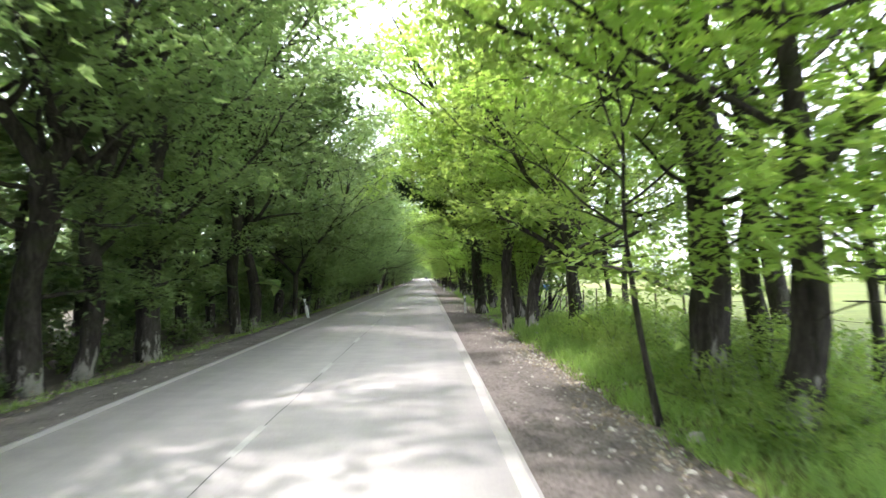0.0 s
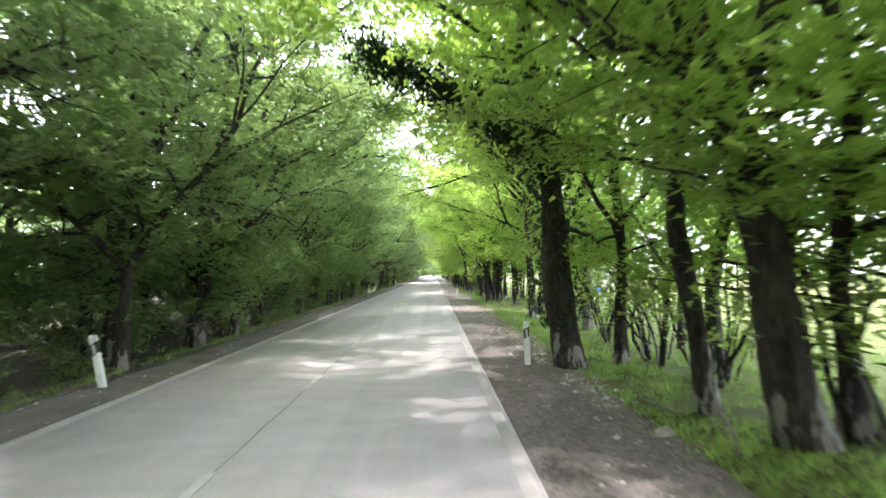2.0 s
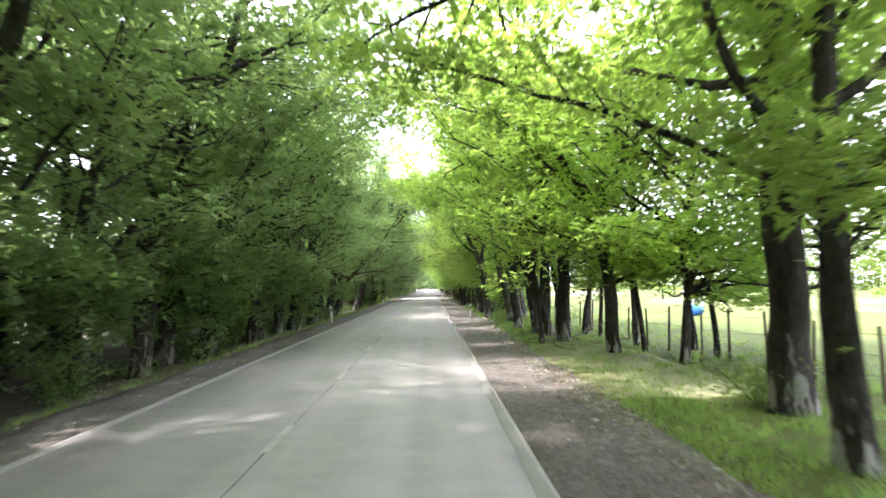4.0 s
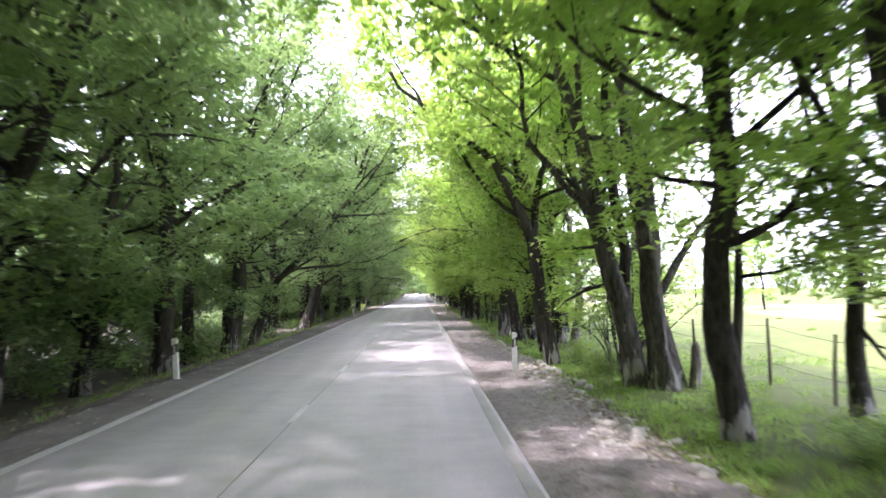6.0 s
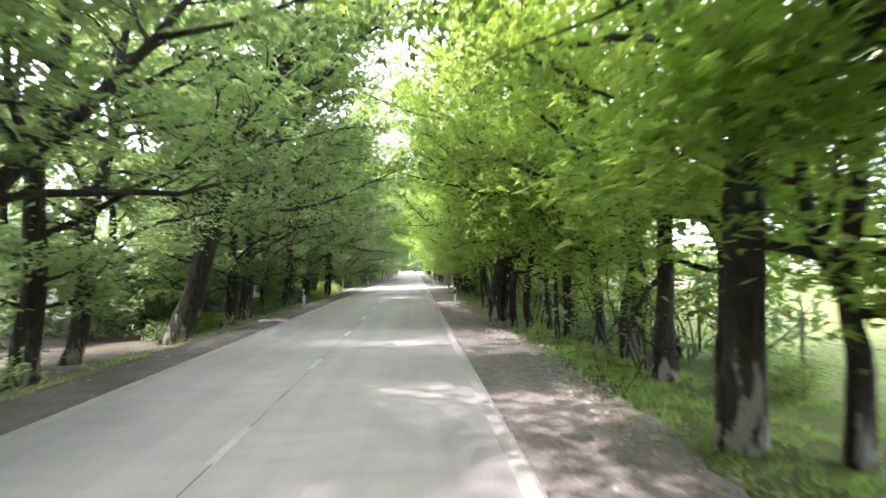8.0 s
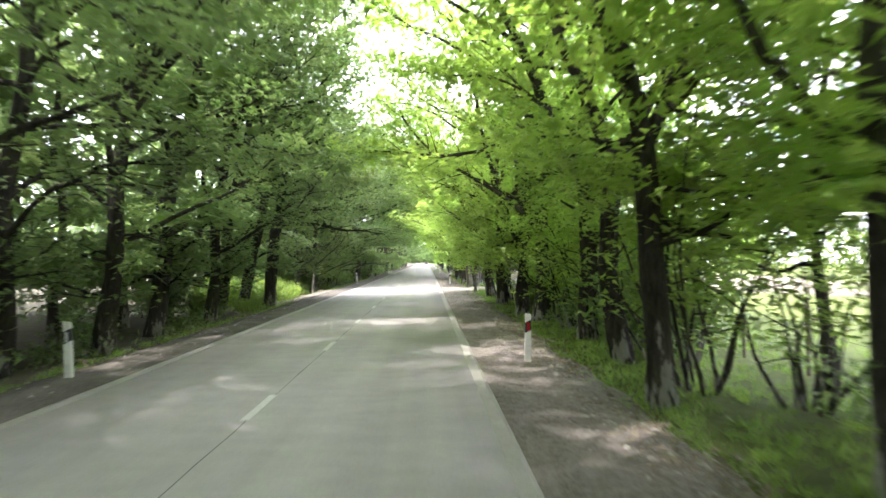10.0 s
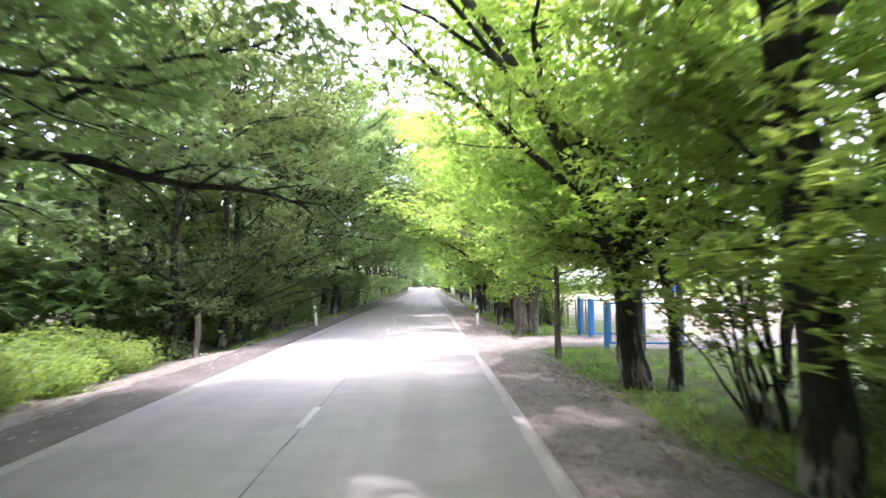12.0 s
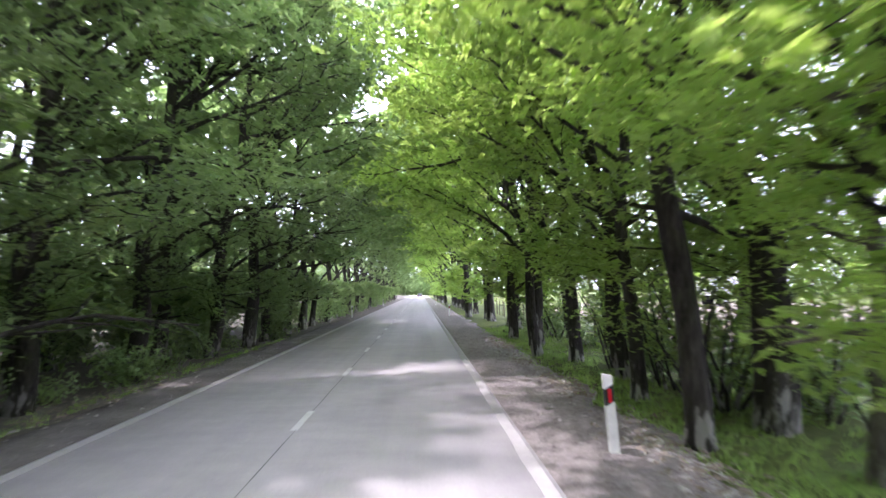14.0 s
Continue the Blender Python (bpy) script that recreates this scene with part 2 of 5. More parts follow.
def strip(name, x0, x1, y0, y1, z, mat, step=1.0, ragged=0.0, drop=0.1, crown=0.0, seed=0.0, nx=2):
    """A long slab along the road with uneven long edges and its sides turned down."""
    count = max(2, int((y1 - y0) / step) + 1)
    v, fs = [], []
    for i in range(count):
        y = y0 + (y1 - y0) * i / (count - 1)
        a = x0 + (ragged * noise.noise((y * 0.7, seed, 1.0)) if ragged else 0)
        c = x1 + (ragged * (noise.noise((y * 0.5, seed + 9, 2.0)) + 0.4 * noise.noise((y * 2.3, seed + 5, 3.0))) if ragged else 0)
        row = [(a - 0.02, y, z - drop)]
        for k in range(nx + 1):
            x = a + (c - a) * k / nx
            row.append((x, y, z + crown * math.sin(math.pi * k / nx) + (0.03 * noise.noise((x * 1.3, y * 1.3, seed)) if ragged and 0 < k < nx else 0)))
        row.append((c + 0.02, y, z - drop))
        v += row
    w = nx + 3
    for i in range(count - 1):
        for k in range(w - 1):
            p = i * w + k
            fs.append((p, p + 1, p + w + 1, p + w))
    return tagged(new(name, mesh_from(name, v, fs, mat, True)), kind="structure")


# ---- ground and road ----
Y0, Y1 = -40.0, 430.0


def smooth01(v):
    v = min(1.0, max(0.0, v))
    return v * v * (3 - 2 * v)


def ground_height(x, y):
    """The lie of the land: level verge and slow rise to the right, a bank down to the left."""
    if x < 0:
        h = -0.12 - 0.42 * smooth01((-x - 4.2) / 2.6)
    else:
        bank = smooth01((y - 6) / 6) * (1 - smooth01((y - 22) / 5))
        h = -0.12 + (0.1 + 0.28 * bank) * smooth01((x - 4.6) / 1.4) + 0.4 * smooth01((x - 10) / 12)
    return h + 0.07 * smooth01((abs(x) - 4.5) / 2) * noise.noise((x * 0.35, y * 0.35, 3.0))


xs = sorted({-1500, -700, -300, -120, -60, 60, 80, 120, 300, 700, 1500} | {x * 1.0 for x in range(-16, 17)} | {x * 4.0 for x in range(-12, 13)})
ys = sorted({-1500, -500, -150, -70, 560, 700, 1200, 2500} | {y * 1.5 for y in range(-26, 134)} | {y * 12.0 for y in range(17, 42)})
gv = [(x, y, ground_height(x, y)) for y in ys for x in xs]
nx = len(xs)
gf = [(j * nx + i, j * nx + i + 1, (j + 1) * nx + i + 1, (j + 1) * nx + i) for j in range(len(ys) - 1) for i in range(nx - 1)]
gm = mesh_from("ground", gv, gf, FIELD, True)
gm.materials.append(FOREST_FLOOR)
for poly in gm.polygons:
    cx, cy = poly.center.x, poly.center.y
    clearing = 126 < cy < 139 and -12 < cx
    poly.material_index = 1 if cx < -3.5 and cx > -60 and not clearing else 0
tagged(new("ground", gm), "green meadow and leaf-littered forest floor beside the road", "ground", kind="structure")

tagged(strip("road", -3.13, 3.15, Y0, Y1, 0.0, ROAD, 2.0, 0.0, 0.25), "pale grey concrete country road with worn paint", "road", kind="structure")
strip("shoulder_right", 3.0, 5.15, Y0, Y1, -0.035, GRAVEL, 0.4, 0.42, 0.3, nx=7)
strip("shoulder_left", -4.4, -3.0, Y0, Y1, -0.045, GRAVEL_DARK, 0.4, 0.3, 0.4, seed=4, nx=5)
tagged(strip("edge_line_right", 2.955, 3.08, Y0, Y1, 0.004, PAINT, 0.3, 0.025, 0.003, seed=2, nx=1), "worn white edge line", "road marking")
tagged(strip("edge_line_left", -3.07, -2.945, Y0, Y1, 0.004, PAINT, 0.3, 0.025, 0.003, seed=6, nx=1), "worn white edge line", "road marking")
MID = -0.17
joint_v, joint_f = [], []
for i in range(int((Y1 - Y0) / 0.5) + 1):
    y = Y0 + i * 0.5
    off = 0.02 * noise.noise((y * 0.9, 7.0, 0.0))
    w = max(0.001, 0.008 + 0.016 * noise.noise((y * 1.1, 3.0, 0.0)))
    joint_v += [(MID + off - w, y, 0.004), (MID + off + w, y, 0.004)]
    if i:
        joint_f.append((2 * i - 2, 2 * i - 1, 2 * i + 1, 2 * i))
tagged(new("centre_joint", mesh_from("centre_joint", joint_v, joint_f, CRACK)), "dark tarred joint along the road's middle", "road joint", kind="structure")
DASHES = [mesh_from("dash", [(x * (1 + 0.1 * noise.noise((x * 20, y, 1))), y, z) for z in (0.0, 0.006) for y in (0, 0.35, 0.7, 1.05, 1.35) for x in (-0.055, 0.055)],
                    [(10 + 2 * k, 11 + 2 * k, 13 + 2 * k, 12 + 2 * k) for k in range(4)] + [(2 * k, 2 * k + 10, 2 * k + 12, 2 * k + 2) for k in range(4)] + [(2 * k + 1, 2 * k + 3, 2 * k + 13, 2 * k + 11) for k in range(4)], m) for m in (PAINT_WORN, PAINT_FRESH)]
for k in range(-18, 62):
    d = tagged(new("lane_dash", DASHES[k > 4]), ("bright" if k > 4 else "faded") + " white centre line dash", "road marking", "centre line dashes")
    d.location = (MID - 0.02, 67.0 + 5.5 * k, 0.002)


def patch(name, x0, x1, y0, y1, mat, lift, label, n=14, wave=0.5, freq=0.6):
    """A thin uneven sheet laid on the ground."""
    v, fs = [], []
    for j in range(n + 1):
        for i in range(n + 1):
            u, w = i / n, j / n
            x = x0 + (x1 - x0) * u
            y = y0 + (y1 - y0) * w
            edge = wave * noise.noise((x * freq, y * freq, 11.0))
            if j in (0, n):
                y += edge
            if i in (0, n):
                x += edge
            rim = 0.05 if i in (0, n) or j in (0, n) else 0.0
            v.append((x, y, ground_height(x, y) + lift - rim))
    for j in range(n):
        for i in range(n):
            p = j * (n + 1) + i
            fs.append((p, p + 1, p + n + 2, p + n + 1))
    return tagged(new(name, mesh_from(name, v, fs, mat, True)), label, "ground", kind="structure")


patch("driveway", 4.6, 15.0, 137.6, 141.6, GRAVEL, 0.06, "bare gravel driveway leading through the gate", 20, 0.3)
patch("lay_by_left", -7.0, -4.3, 127.5, 138.0, GRAVEL, 0.1, "bare gravel verge by the clearing", 14, 0.4)
patch("straw_verge", 5.0, 8.4, 48.0, 58.0, STRAW, 0.03, "dry straw and cut twigs on the verge", 16, 0.8, 0.5)

def blob(name, cx, cy, rx, ry, mat, lift, label, seed, rings=9, sides=56):
    """A thin sheet with a wandering rounded outline laid on the ground."""
    v, fs = [(cx, cy, ground_height(cx, cy) + lift)], []
    for j in range(1, rings + 1):
        for i in range(sides):
            t = 2 * math.pi * i / sides
            wave = 1 + 0.3 * noise.noise((1.3 * math.cos(t) + seed, 1.3 * math.sin(t), 0)) + 0.12 * noise.noise((5 * math.cos(t), 5 * math.sin(t), seed))
            x, y = cx + rx * wave * math.cos(t) * j / rings, cy + ry * wave * math.sin(t) * j / rings
            v.append((x, y, ground_height(x, y) + (lift if j < rings else -0.1)))
            k = 1 + (j - 1) * sides
            q = (i + 1) % sides
            fs.append((0, k + i, k + q) if j == 1 else (k - sides + i, k + i, k + q, k - sides + q))
    return tagged(new(name, mesh_from(name, v, fs, mat, True)), label, "ground", kind="structure")


blob("dirt_track", 27.0, 170.0, 17.0, 46.0, DIRT, 0.05, "pale dry dirt track across the field", 4.0)
blob("mown_strip", 38.0, 85.0, 17.0, 27.0, DRY_GRASS, 0.04, "pale dry strip in the meadow", 9.0)


# ---- trees ----
class Tubes:
    def __init__(self):
        self.v, self.f = [], []

    def add(self, pts, radii, sides=7, knots=0.0, seed=0.0):
        base = len(self.v)
        for i, (p, r) in enumerate(zip(pts, radii)):
            d = (pts[min(i + 1, len(pts) - 1)] - pts[max(i - 1, 0)]).normalized()
            u = d.cross(Vector((0.31, 0.93, 0.17))).normalized()
            w = d.cross(u)
            for k in range(sides):
                a = 2 * math.pi * k / sides
                rr = r * (1 + knots * noise.noise((math.cos(a) * 1.2 + seed, math.sin(a) * 1.2, p.z * 0.8)) + 0.5 * knots * noise.noise((math.cos(a) * 2.2, math.sin(a) * 2.2 + seed, p.z * 2.3)))
                self.v.append(p + (u * math.cos(a) + w * math.sin(a)) * rr)
        n = len(pts)
        for i in range(n - 1):
            for k in range(sides):
                q = (k + 1) % sides
                self.f.append((base + i * sides + k, base + i * sides + q, base + (i + 1) * sides + q, base + (i + 1) * sides + k))
        self.f.append(tuple(base + (n - 1) * sides + k for k in range(sides)))

    def mesh(self, name, mat):
        return mesh_from(name, self.v, self.f, mat, True)


def wander(rng, start, direction, length, steps, wobble, rise):
    """A bent limb: points from start, drifting and bending up (or down)."""
    pts, d = [start.copy()], direction.normalized()
    for i in range(steps):
        d = (d + Vector((rng.gauss(0, wobble), rng.gauss(0, wobble), rng.gauss(0, wobble) + rise))).normalized()
        pts.append(pts[-1] + d * length / steps)
    return pts


def sway(rng, start, direction, length, steps, amount):
    """A trunk: points along a straight line that sway gently to either side."""
    d, a, b = direction.normalized(), rng.uniform(0, 90), rng.uniform(0, 90)
    pts = []
    for i in range(steps + 1):
        f = i / steps
        u = f * length * 0.33
        pts.append(start + d * length * f + Vector((noise.noise((u, a, 0)) - noise.noise((0, a, 0)), noise.noise((u, b, 7)) - noise.noise((0, b, 7)), 0)) * amount * length * min(1.0, 0.25 + f))
    return pts


def along(pts, f):
    x = f * (len(pts) - 1)
    i = min(int(x), len(pts) - 2)
    return pts[i].lerp(pts[i + 1], x - i), (pts[i + 1] - pts[i]).normalized()


def leaf_mesh(name, centres, size, mat, rng, flat=0.34):
    """Pairs of pointed blades on a common stalk, one pair at every centre."""
    c = np.array(centres)
    n = len(c)
    s = (size * rng.uniform(0.6, 1.35, n))[:, None]
    yaw = rng.uniform(0, 2 * np.pi, n)
    corners = []
    for turn in (-0.55, 0.55):
        a = yaw + turn + rng.normal(0, 0.15, n)
        d = np.stack([np.cos(a), np.sin(a), rng.normal(-0.3, flat, n)], 1)
        d /= np.linalg.norm(d, axis=1)[:, None]
        side = np.stack([-np.sin(a), np.cos(a), rng.normal(0, flat, n)], 1)
        side /= np.linalg.norm(side, axis=1)[:, None]
        root = c - d * s * 0.3
        corners += [root - side * s * 0.2, root + side * s * 0.2 + d * s * 0.12, root + d * s * 0.85]
    v = np.stack(corners, 1).reshape(-1, 3)
    m = 2 * n
    me = bpy.data.meshes.new(name)
    me.vertices.add(3 * m)
    me.vertices.foreach_set("co", v.astype(np.float32).ravel())
    me.loops.add(3 * m)
    me.loops.foreach_set("vertex_index", np.arange(3 * m, dtype=np.int32))
    me.polygons.add(m)
    me.polygons.foreach_set("loop_start", np.arange(0, 3 * m, 3, dtype=np.int32))
    me.materials.append(mat)
    me.update(calc_edges=True)
    return me


def build_tree(seed, mat, height=14.0, radius=0.28, fork=3.0, limbs=10, reach=4.6, lean=0.0, leaves=8000, size=0.235, low=0, specs=(), stems=1, splay=0.6,
               bark=None, name="tree", spray=0.42, fine=True, base=1.5, ivy=(), over=3, wobble=0.06, floor=1.3, clear=1.6, cut=4.2, thin=1.0, taper=0.22, split=0.0, leaders=2, spread=0.5, first=0.0, rise=0.0, bare=0.3):
    """A broad-leaved tree whose local +x points over the road. specs: limbs as (height, azimuth, elevation, length); ivy: limbs clad in ivy;
    split: height at which the trunk parts into leaders, the first of them to the azimuth first."""
    bark = bark or BARK
    rng = random.Random(seed)
    nrng = np.random.default_rng(seed)
    top = new(name)
    sprays, limb_meshes, trunk, ivy_pts = [], [], Tubes(), []
    shared = None if fine else Tubes()  # trees deep in the wood keep their thin limbs in one part
    spec = list(specs)
    for k in range(limbs):
        f = (k + 0.5) / limbs
        az = (k * 137.5 + rng.uniform(-25, 25)) % 360
        toward = 0.5 + 0.5 * math.cos(radians(az))
        spec.append((fork + (height * 0.86 - fork) * f ** 1.05, az, rng.uniform(14, 40) + 24 * f + rise, reach * (0.85 + 0.42 * toward) * (1 - taper * f) * rng.uniform(0.85, 1.15)))
    for k in range(over):
        spec.append((height * (0.42 + 0.4 * (k + 0.5) / over), rng.uniform(-42, 42), rng.uniform(12, 34), reach * rng.uniform(1.15, 1.5)))
    for k in range(int(low)):
        az = rng.uniform(50, 310)
        spec.append((rng.uniform(1.7, fork + 0.5), az, rng.uniform(-5, 28), rng.uniform(1.4, 2.8)))
    for k in range(int(low) // 2):
        spec.append((rng.uniform(2.4, fork + 0.8), rng.uniform(-50, 50), rng.uniform(0, 25), rng.uniform(1.3, 2.0)))
    stem_paths = []
    if split:
        nb = max(3, round(14 * split / height))
        low_pts = sway(rng, Vector((0, 0, -0.4)), Vector((lean, 0, 1)), split + 0.4, nb, wobble * 1.6)
        foot = [along(low_pts, (i / 12) ** 1.3) [0] for i in range(13)]
        trunk.add(foot, [radius * (1 - 0.2 * (i / 12) + (base - 1) * math.exp(-(i / 12) ** 1.3 * split / 0.45)) for i in range(13)], 11 if fine else 7, 0.34, seed)
        for s in range(leaders):
            a = radians(first + s * 360 / leaders + rng.uniform(-20, 20) * (s > 0))
            tilt = spread * (1.0 if s else 0.75)
            up = wander(rng, low_pts[-1] - Vector((0, 0, 0.12)), Vector((lean * 0.6 + tilt * math.cos(a), tilt * math.sin(a), 1)), (height - split) * (1 - 0.12 * s), 14 - nb, wobble * 1.8, 0.05)
            trunk.add(up, [radius * (0.74 - 0.12 * s) * (1 - 0.85 * i / (14 - nb)) for i in range(15 - nb)], 9 if fine else 6, 0.3, seed + s * 3.7)
            stem_paths.append((low_pts + up[1:], radius * (0.95 - 0.1 * s), height * (1 - 0.06 * s)))
    for s in range(0 if split else stems):
        off = Vector((radius * 1.1 * math.cos(s * 2.3 + seed), radius * 1.1 * math.sin(s * 2.3 + seed), 0)) * (stems > 1)
        d = Vector((lean + off.x * splay, off.y * splay, 1))
        pts = sway(rng, off + Vector((0, 0, -0.4)), d, height * (1 - 0.1 * s), 12, wobble)
        r0 = radius * (1 - 0.15 * s)
        fine_pts, fr = [], []
        for i in range(23):
            f = (i / 22) ** 1.35
            p, _ = along(pts, f)
            z = f * height
            fine_pts.append(p)
            fr.append(r0 * ((1 - 0.82 * f ** 0.85) + (base - 1) * math.exp(-z / 0.45)))
        trunk.add(fine_pts, fr, 11 if fine else 7, 0.34, seed + s * 3.7)
        stem_paths.append((pts, r0, height * (1 - 0.1 * s)))
    for k, (h, az, el, length) in enumerate(spec):
        pts, r0, hs = stem_paths[k % len(stem_paths)]
        f = min(0.97, (h + 0.4) / hs)
        p, _ = along(pts, f)
        r = max(0.022, min(r0 * (1 - 0.82 * f ** 0.85) * 0.6, 0.025 + 0.019 * length))
        if k < len(specs):
            r = max(r, r0 * 0.38) if length > 2.5 else r
        elif length > 1.12 * reach:
            r = min(r, 0.018 + 0.011 * length)
        a, e = radians(az), radians(el)
        limb = shared or Tubes()
        lp = wander(rng, p, Vector((math.cos(a) * math.cos(e), math.sin(a) * math.cos(e), math.sin(e))), length, 8, 0.15 if k >= len(specs) else max(0.1, wobble * 1.5), 0.02)
        limb.add(lp, [r * (1 - 0.82 * (i / 8)) for i in range(9)], 5 if fine else 3, 0.25, seed + k)
        subs = max(3, int(length * (1.9 if fine else 1.2)))
        for j in range(subs):
            g = bare + (1 - bare) * (j + rng.random()) / subs
            q, d = along(lp, min(g, 0.999))
            side = d.cross(Vector((0, 0, 1))) * (1 if j % 2 else -1)
            sd = d * 0.7 + side * rng.uniform(0.5, 1.2) + Vector((0, 0, rng.uniform(-0.2, 0.4)))
            sl = (0.5 + 0.3 * length * (1.15 - g)) * rng.uniform(0.7, 1.3)
            sp = wander(rng, q, sd, sl, 2, 0.2, -0.03)
            if fine:
                limb.add(sp, [max(0.006, r * 0.3 * (1 - 0.4 * i)) for i in range(3)], 3)
            for g2 in () if k in ivy else (0.4, 0.75, 1.0):
                sprays.append((along(sp, min(g2, 0.999))[0], spray * rng.uniform(0.7, 1.2)))
        if k not in ivy:
            sprays.append((lp[-1], spray))
        else:
            ivy_pts += [along(lp, i / 60)[0] + Vector((rng.gauss(0, 0.22), rng.gauss(0, 0.22), rng.gauss(-0.06, 0.24))) for i in range(60) for _ in range(60)]
        if fine:
            limb_meshes.append(limb.mesh("limb", bark))
    if not fine:
        limb_meshes.append(shared.mesh("limb", bark))
    if ivy:
        ivy_pts += [along(stem_paths[0][0], 0.1 + 0.45 * i / 60)[0] + Vector((rng.gauss(0, radius * 0.8), rng.gauss(0, radius * 0.8), rng.gauss(0, 0.1))) for i in range(60) for _ in range(22)]
    for pts, r0, hs in stem_paths:
        for f in (0.72, 0.8, 0.87, 0.93, 1.0):
            q = along(pts, min(f, 0.999))[0]
            sprays += [(q + Vector((rng.gauss(0, 0.7), rng.gauss(0, 0.7), rng.gauss(0, 0.3))), spray) for _ in range(3)]
    share = leaves / len(sprays)
    centres, sizes = [], []
    for p, s in sprays:
        coarse = 1 + 0.075 * max(0.0, p.z - 4.5)  # fewer, larger leaves high up
        per = max(4, int(share * 1.2 / coarse ** 2.15 * (1 - (1 - thin) * smooth01((p.z - 5.0) / 3.0))))
        tilt = nrng.normal(0, 0.25, 2)
        dx, dy = nrng.normal(0, s, per), nrng.normal(0, s, per)
        dz = dx * tilt[0] + dy * tilt[1] + nrng.normal(0, 0.09, per) - 0.2 * (dx * dx + dy * dy)
        c = np.stack([p.x + dx, p.y + dy, p.z + dz], 1)
        keep = ~((c[:, 0] > clear) & (c[:, 2] < cut)) & (c[:, 2] > floor)
        centres.append(c[keep])
        sizes.append(np.full(int(keep.sum()), size * coarse))
    parts = [("trunk", trunk.mesh("trunk", bark))] + [("limb", m) for m in limb_meshes] + [("crown", leaf_mesh("crown", np.concatenate(centres), np.concatenate(sizes), mat, nrng))]
    if ivy:
        parts.append(("ivy", leaf_mesh("ivy", np.array([tuple(p) for p in ivy_pts]), 0.19, LEAF_IVY, nrng, 0.9)))
    for nm, me in parts:
        ob = new(nm, me)
        ob.parent = top
        if nm == "ivy":
            tagged(ob, "dark green climbing ivy")
    return top


def place(ob, x, y, turn=0.0, scale=1.0):
    ob.matrix_basis = pose(x, y, ground_height(x, y) - 0.03, 0, 0, turn) @ Matrix.Diagonal((scale, scale, scale, 1))
    return ob


used = set()


def put(family, x, y, turn=0.0, scale=1.0, which=0):
    """One of a family of trees at its place: the original first, then copies that share its meshes."""
    src = family[which % len(family)]
    if src.name in used:
        src = copy_thing(src, Matrix())
    used.add(src.name)
    return place(src, x, y, turn, scale)


def tree(label, *args, **kw):
    return tagged(build_tree(*args, **kw), label, "tree", "trees along the road")


R_BIG = [tree("tall roadside tree with thick trunk and bright green crown", 10 + k, LEAF_RIGHT, 15, 0.29, 3.0, 12, 5.0, low=3, over=3, leaves=11000, size=0.235, thin=0.75, taper=0.4, split=(4.2, 0, 3.4)[k], rise=8, bark=(BARK, BARK_PALE, BARK)[k], first=(60, 0, 200)[k]) for k in range(3)]
R_MID = [tree("slender roadside tree with bright green layered leaves", 20 + k, LEAF_RIGHT, 12.5, 0.185, 2.8, 11, 4.2, low=2, over=2, leaves=7600, size=0.245, thin=0.75, taper=0.4, split=(0, 3.6, 3.0, 0)[k], rise=8, bark=(BARK_PALE, BARK, BARK_GREY, BARK)[k], lean=(0.0, 0.1, -0.08, 0.05)[k]) for k in range(4)]
R_THIN = [tree("thin young tree with sparse bright green leaves", 30 + k, LEAF_RIGHT, 7.5, 0.085, 2.4, 8, 2.2, low=1, over=0, leaves=2600, size=0.18, spray=0.33, lean=(0.05, -0.08, 0.0)[k], base=1.2) for k in range(3)]
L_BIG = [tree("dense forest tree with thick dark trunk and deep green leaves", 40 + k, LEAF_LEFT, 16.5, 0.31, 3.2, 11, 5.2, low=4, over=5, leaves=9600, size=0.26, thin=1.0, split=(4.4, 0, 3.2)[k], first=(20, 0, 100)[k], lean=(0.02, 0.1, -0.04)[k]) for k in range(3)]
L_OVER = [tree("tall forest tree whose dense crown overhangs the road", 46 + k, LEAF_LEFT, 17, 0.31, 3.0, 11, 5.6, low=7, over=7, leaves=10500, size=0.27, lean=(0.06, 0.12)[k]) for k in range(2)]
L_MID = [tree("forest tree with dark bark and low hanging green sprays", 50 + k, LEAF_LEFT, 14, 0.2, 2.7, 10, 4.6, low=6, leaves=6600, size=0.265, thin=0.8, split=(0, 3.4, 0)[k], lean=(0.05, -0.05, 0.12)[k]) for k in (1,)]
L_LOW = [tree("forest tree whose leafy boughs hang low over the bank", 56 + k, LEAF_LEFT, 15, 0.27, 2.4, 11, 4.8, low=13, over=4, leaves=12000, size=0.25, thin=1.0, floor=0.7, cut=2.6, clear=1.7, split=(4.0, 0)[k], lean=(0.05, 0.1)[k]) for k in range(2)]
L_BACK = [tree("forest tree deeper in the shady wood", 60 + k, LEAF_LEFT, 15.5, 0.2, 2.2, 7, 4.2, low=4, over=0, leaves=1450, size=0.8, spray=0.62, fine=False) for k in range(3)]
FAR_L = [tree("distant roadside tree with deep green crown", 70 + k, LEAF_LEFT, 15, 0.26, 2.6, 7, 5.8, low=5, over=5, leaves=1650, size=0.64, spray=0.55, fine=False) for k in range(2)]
FAR_R = [tree("distant roadside tree with bright green crown", 80 + k, LEAF_RIGHT, 14.5, 0.25, 2.8, 7, 5.6, low=4, over=5, leaves=1650, size=0.64, spray=0.55, fine=False) for k in range(2)]

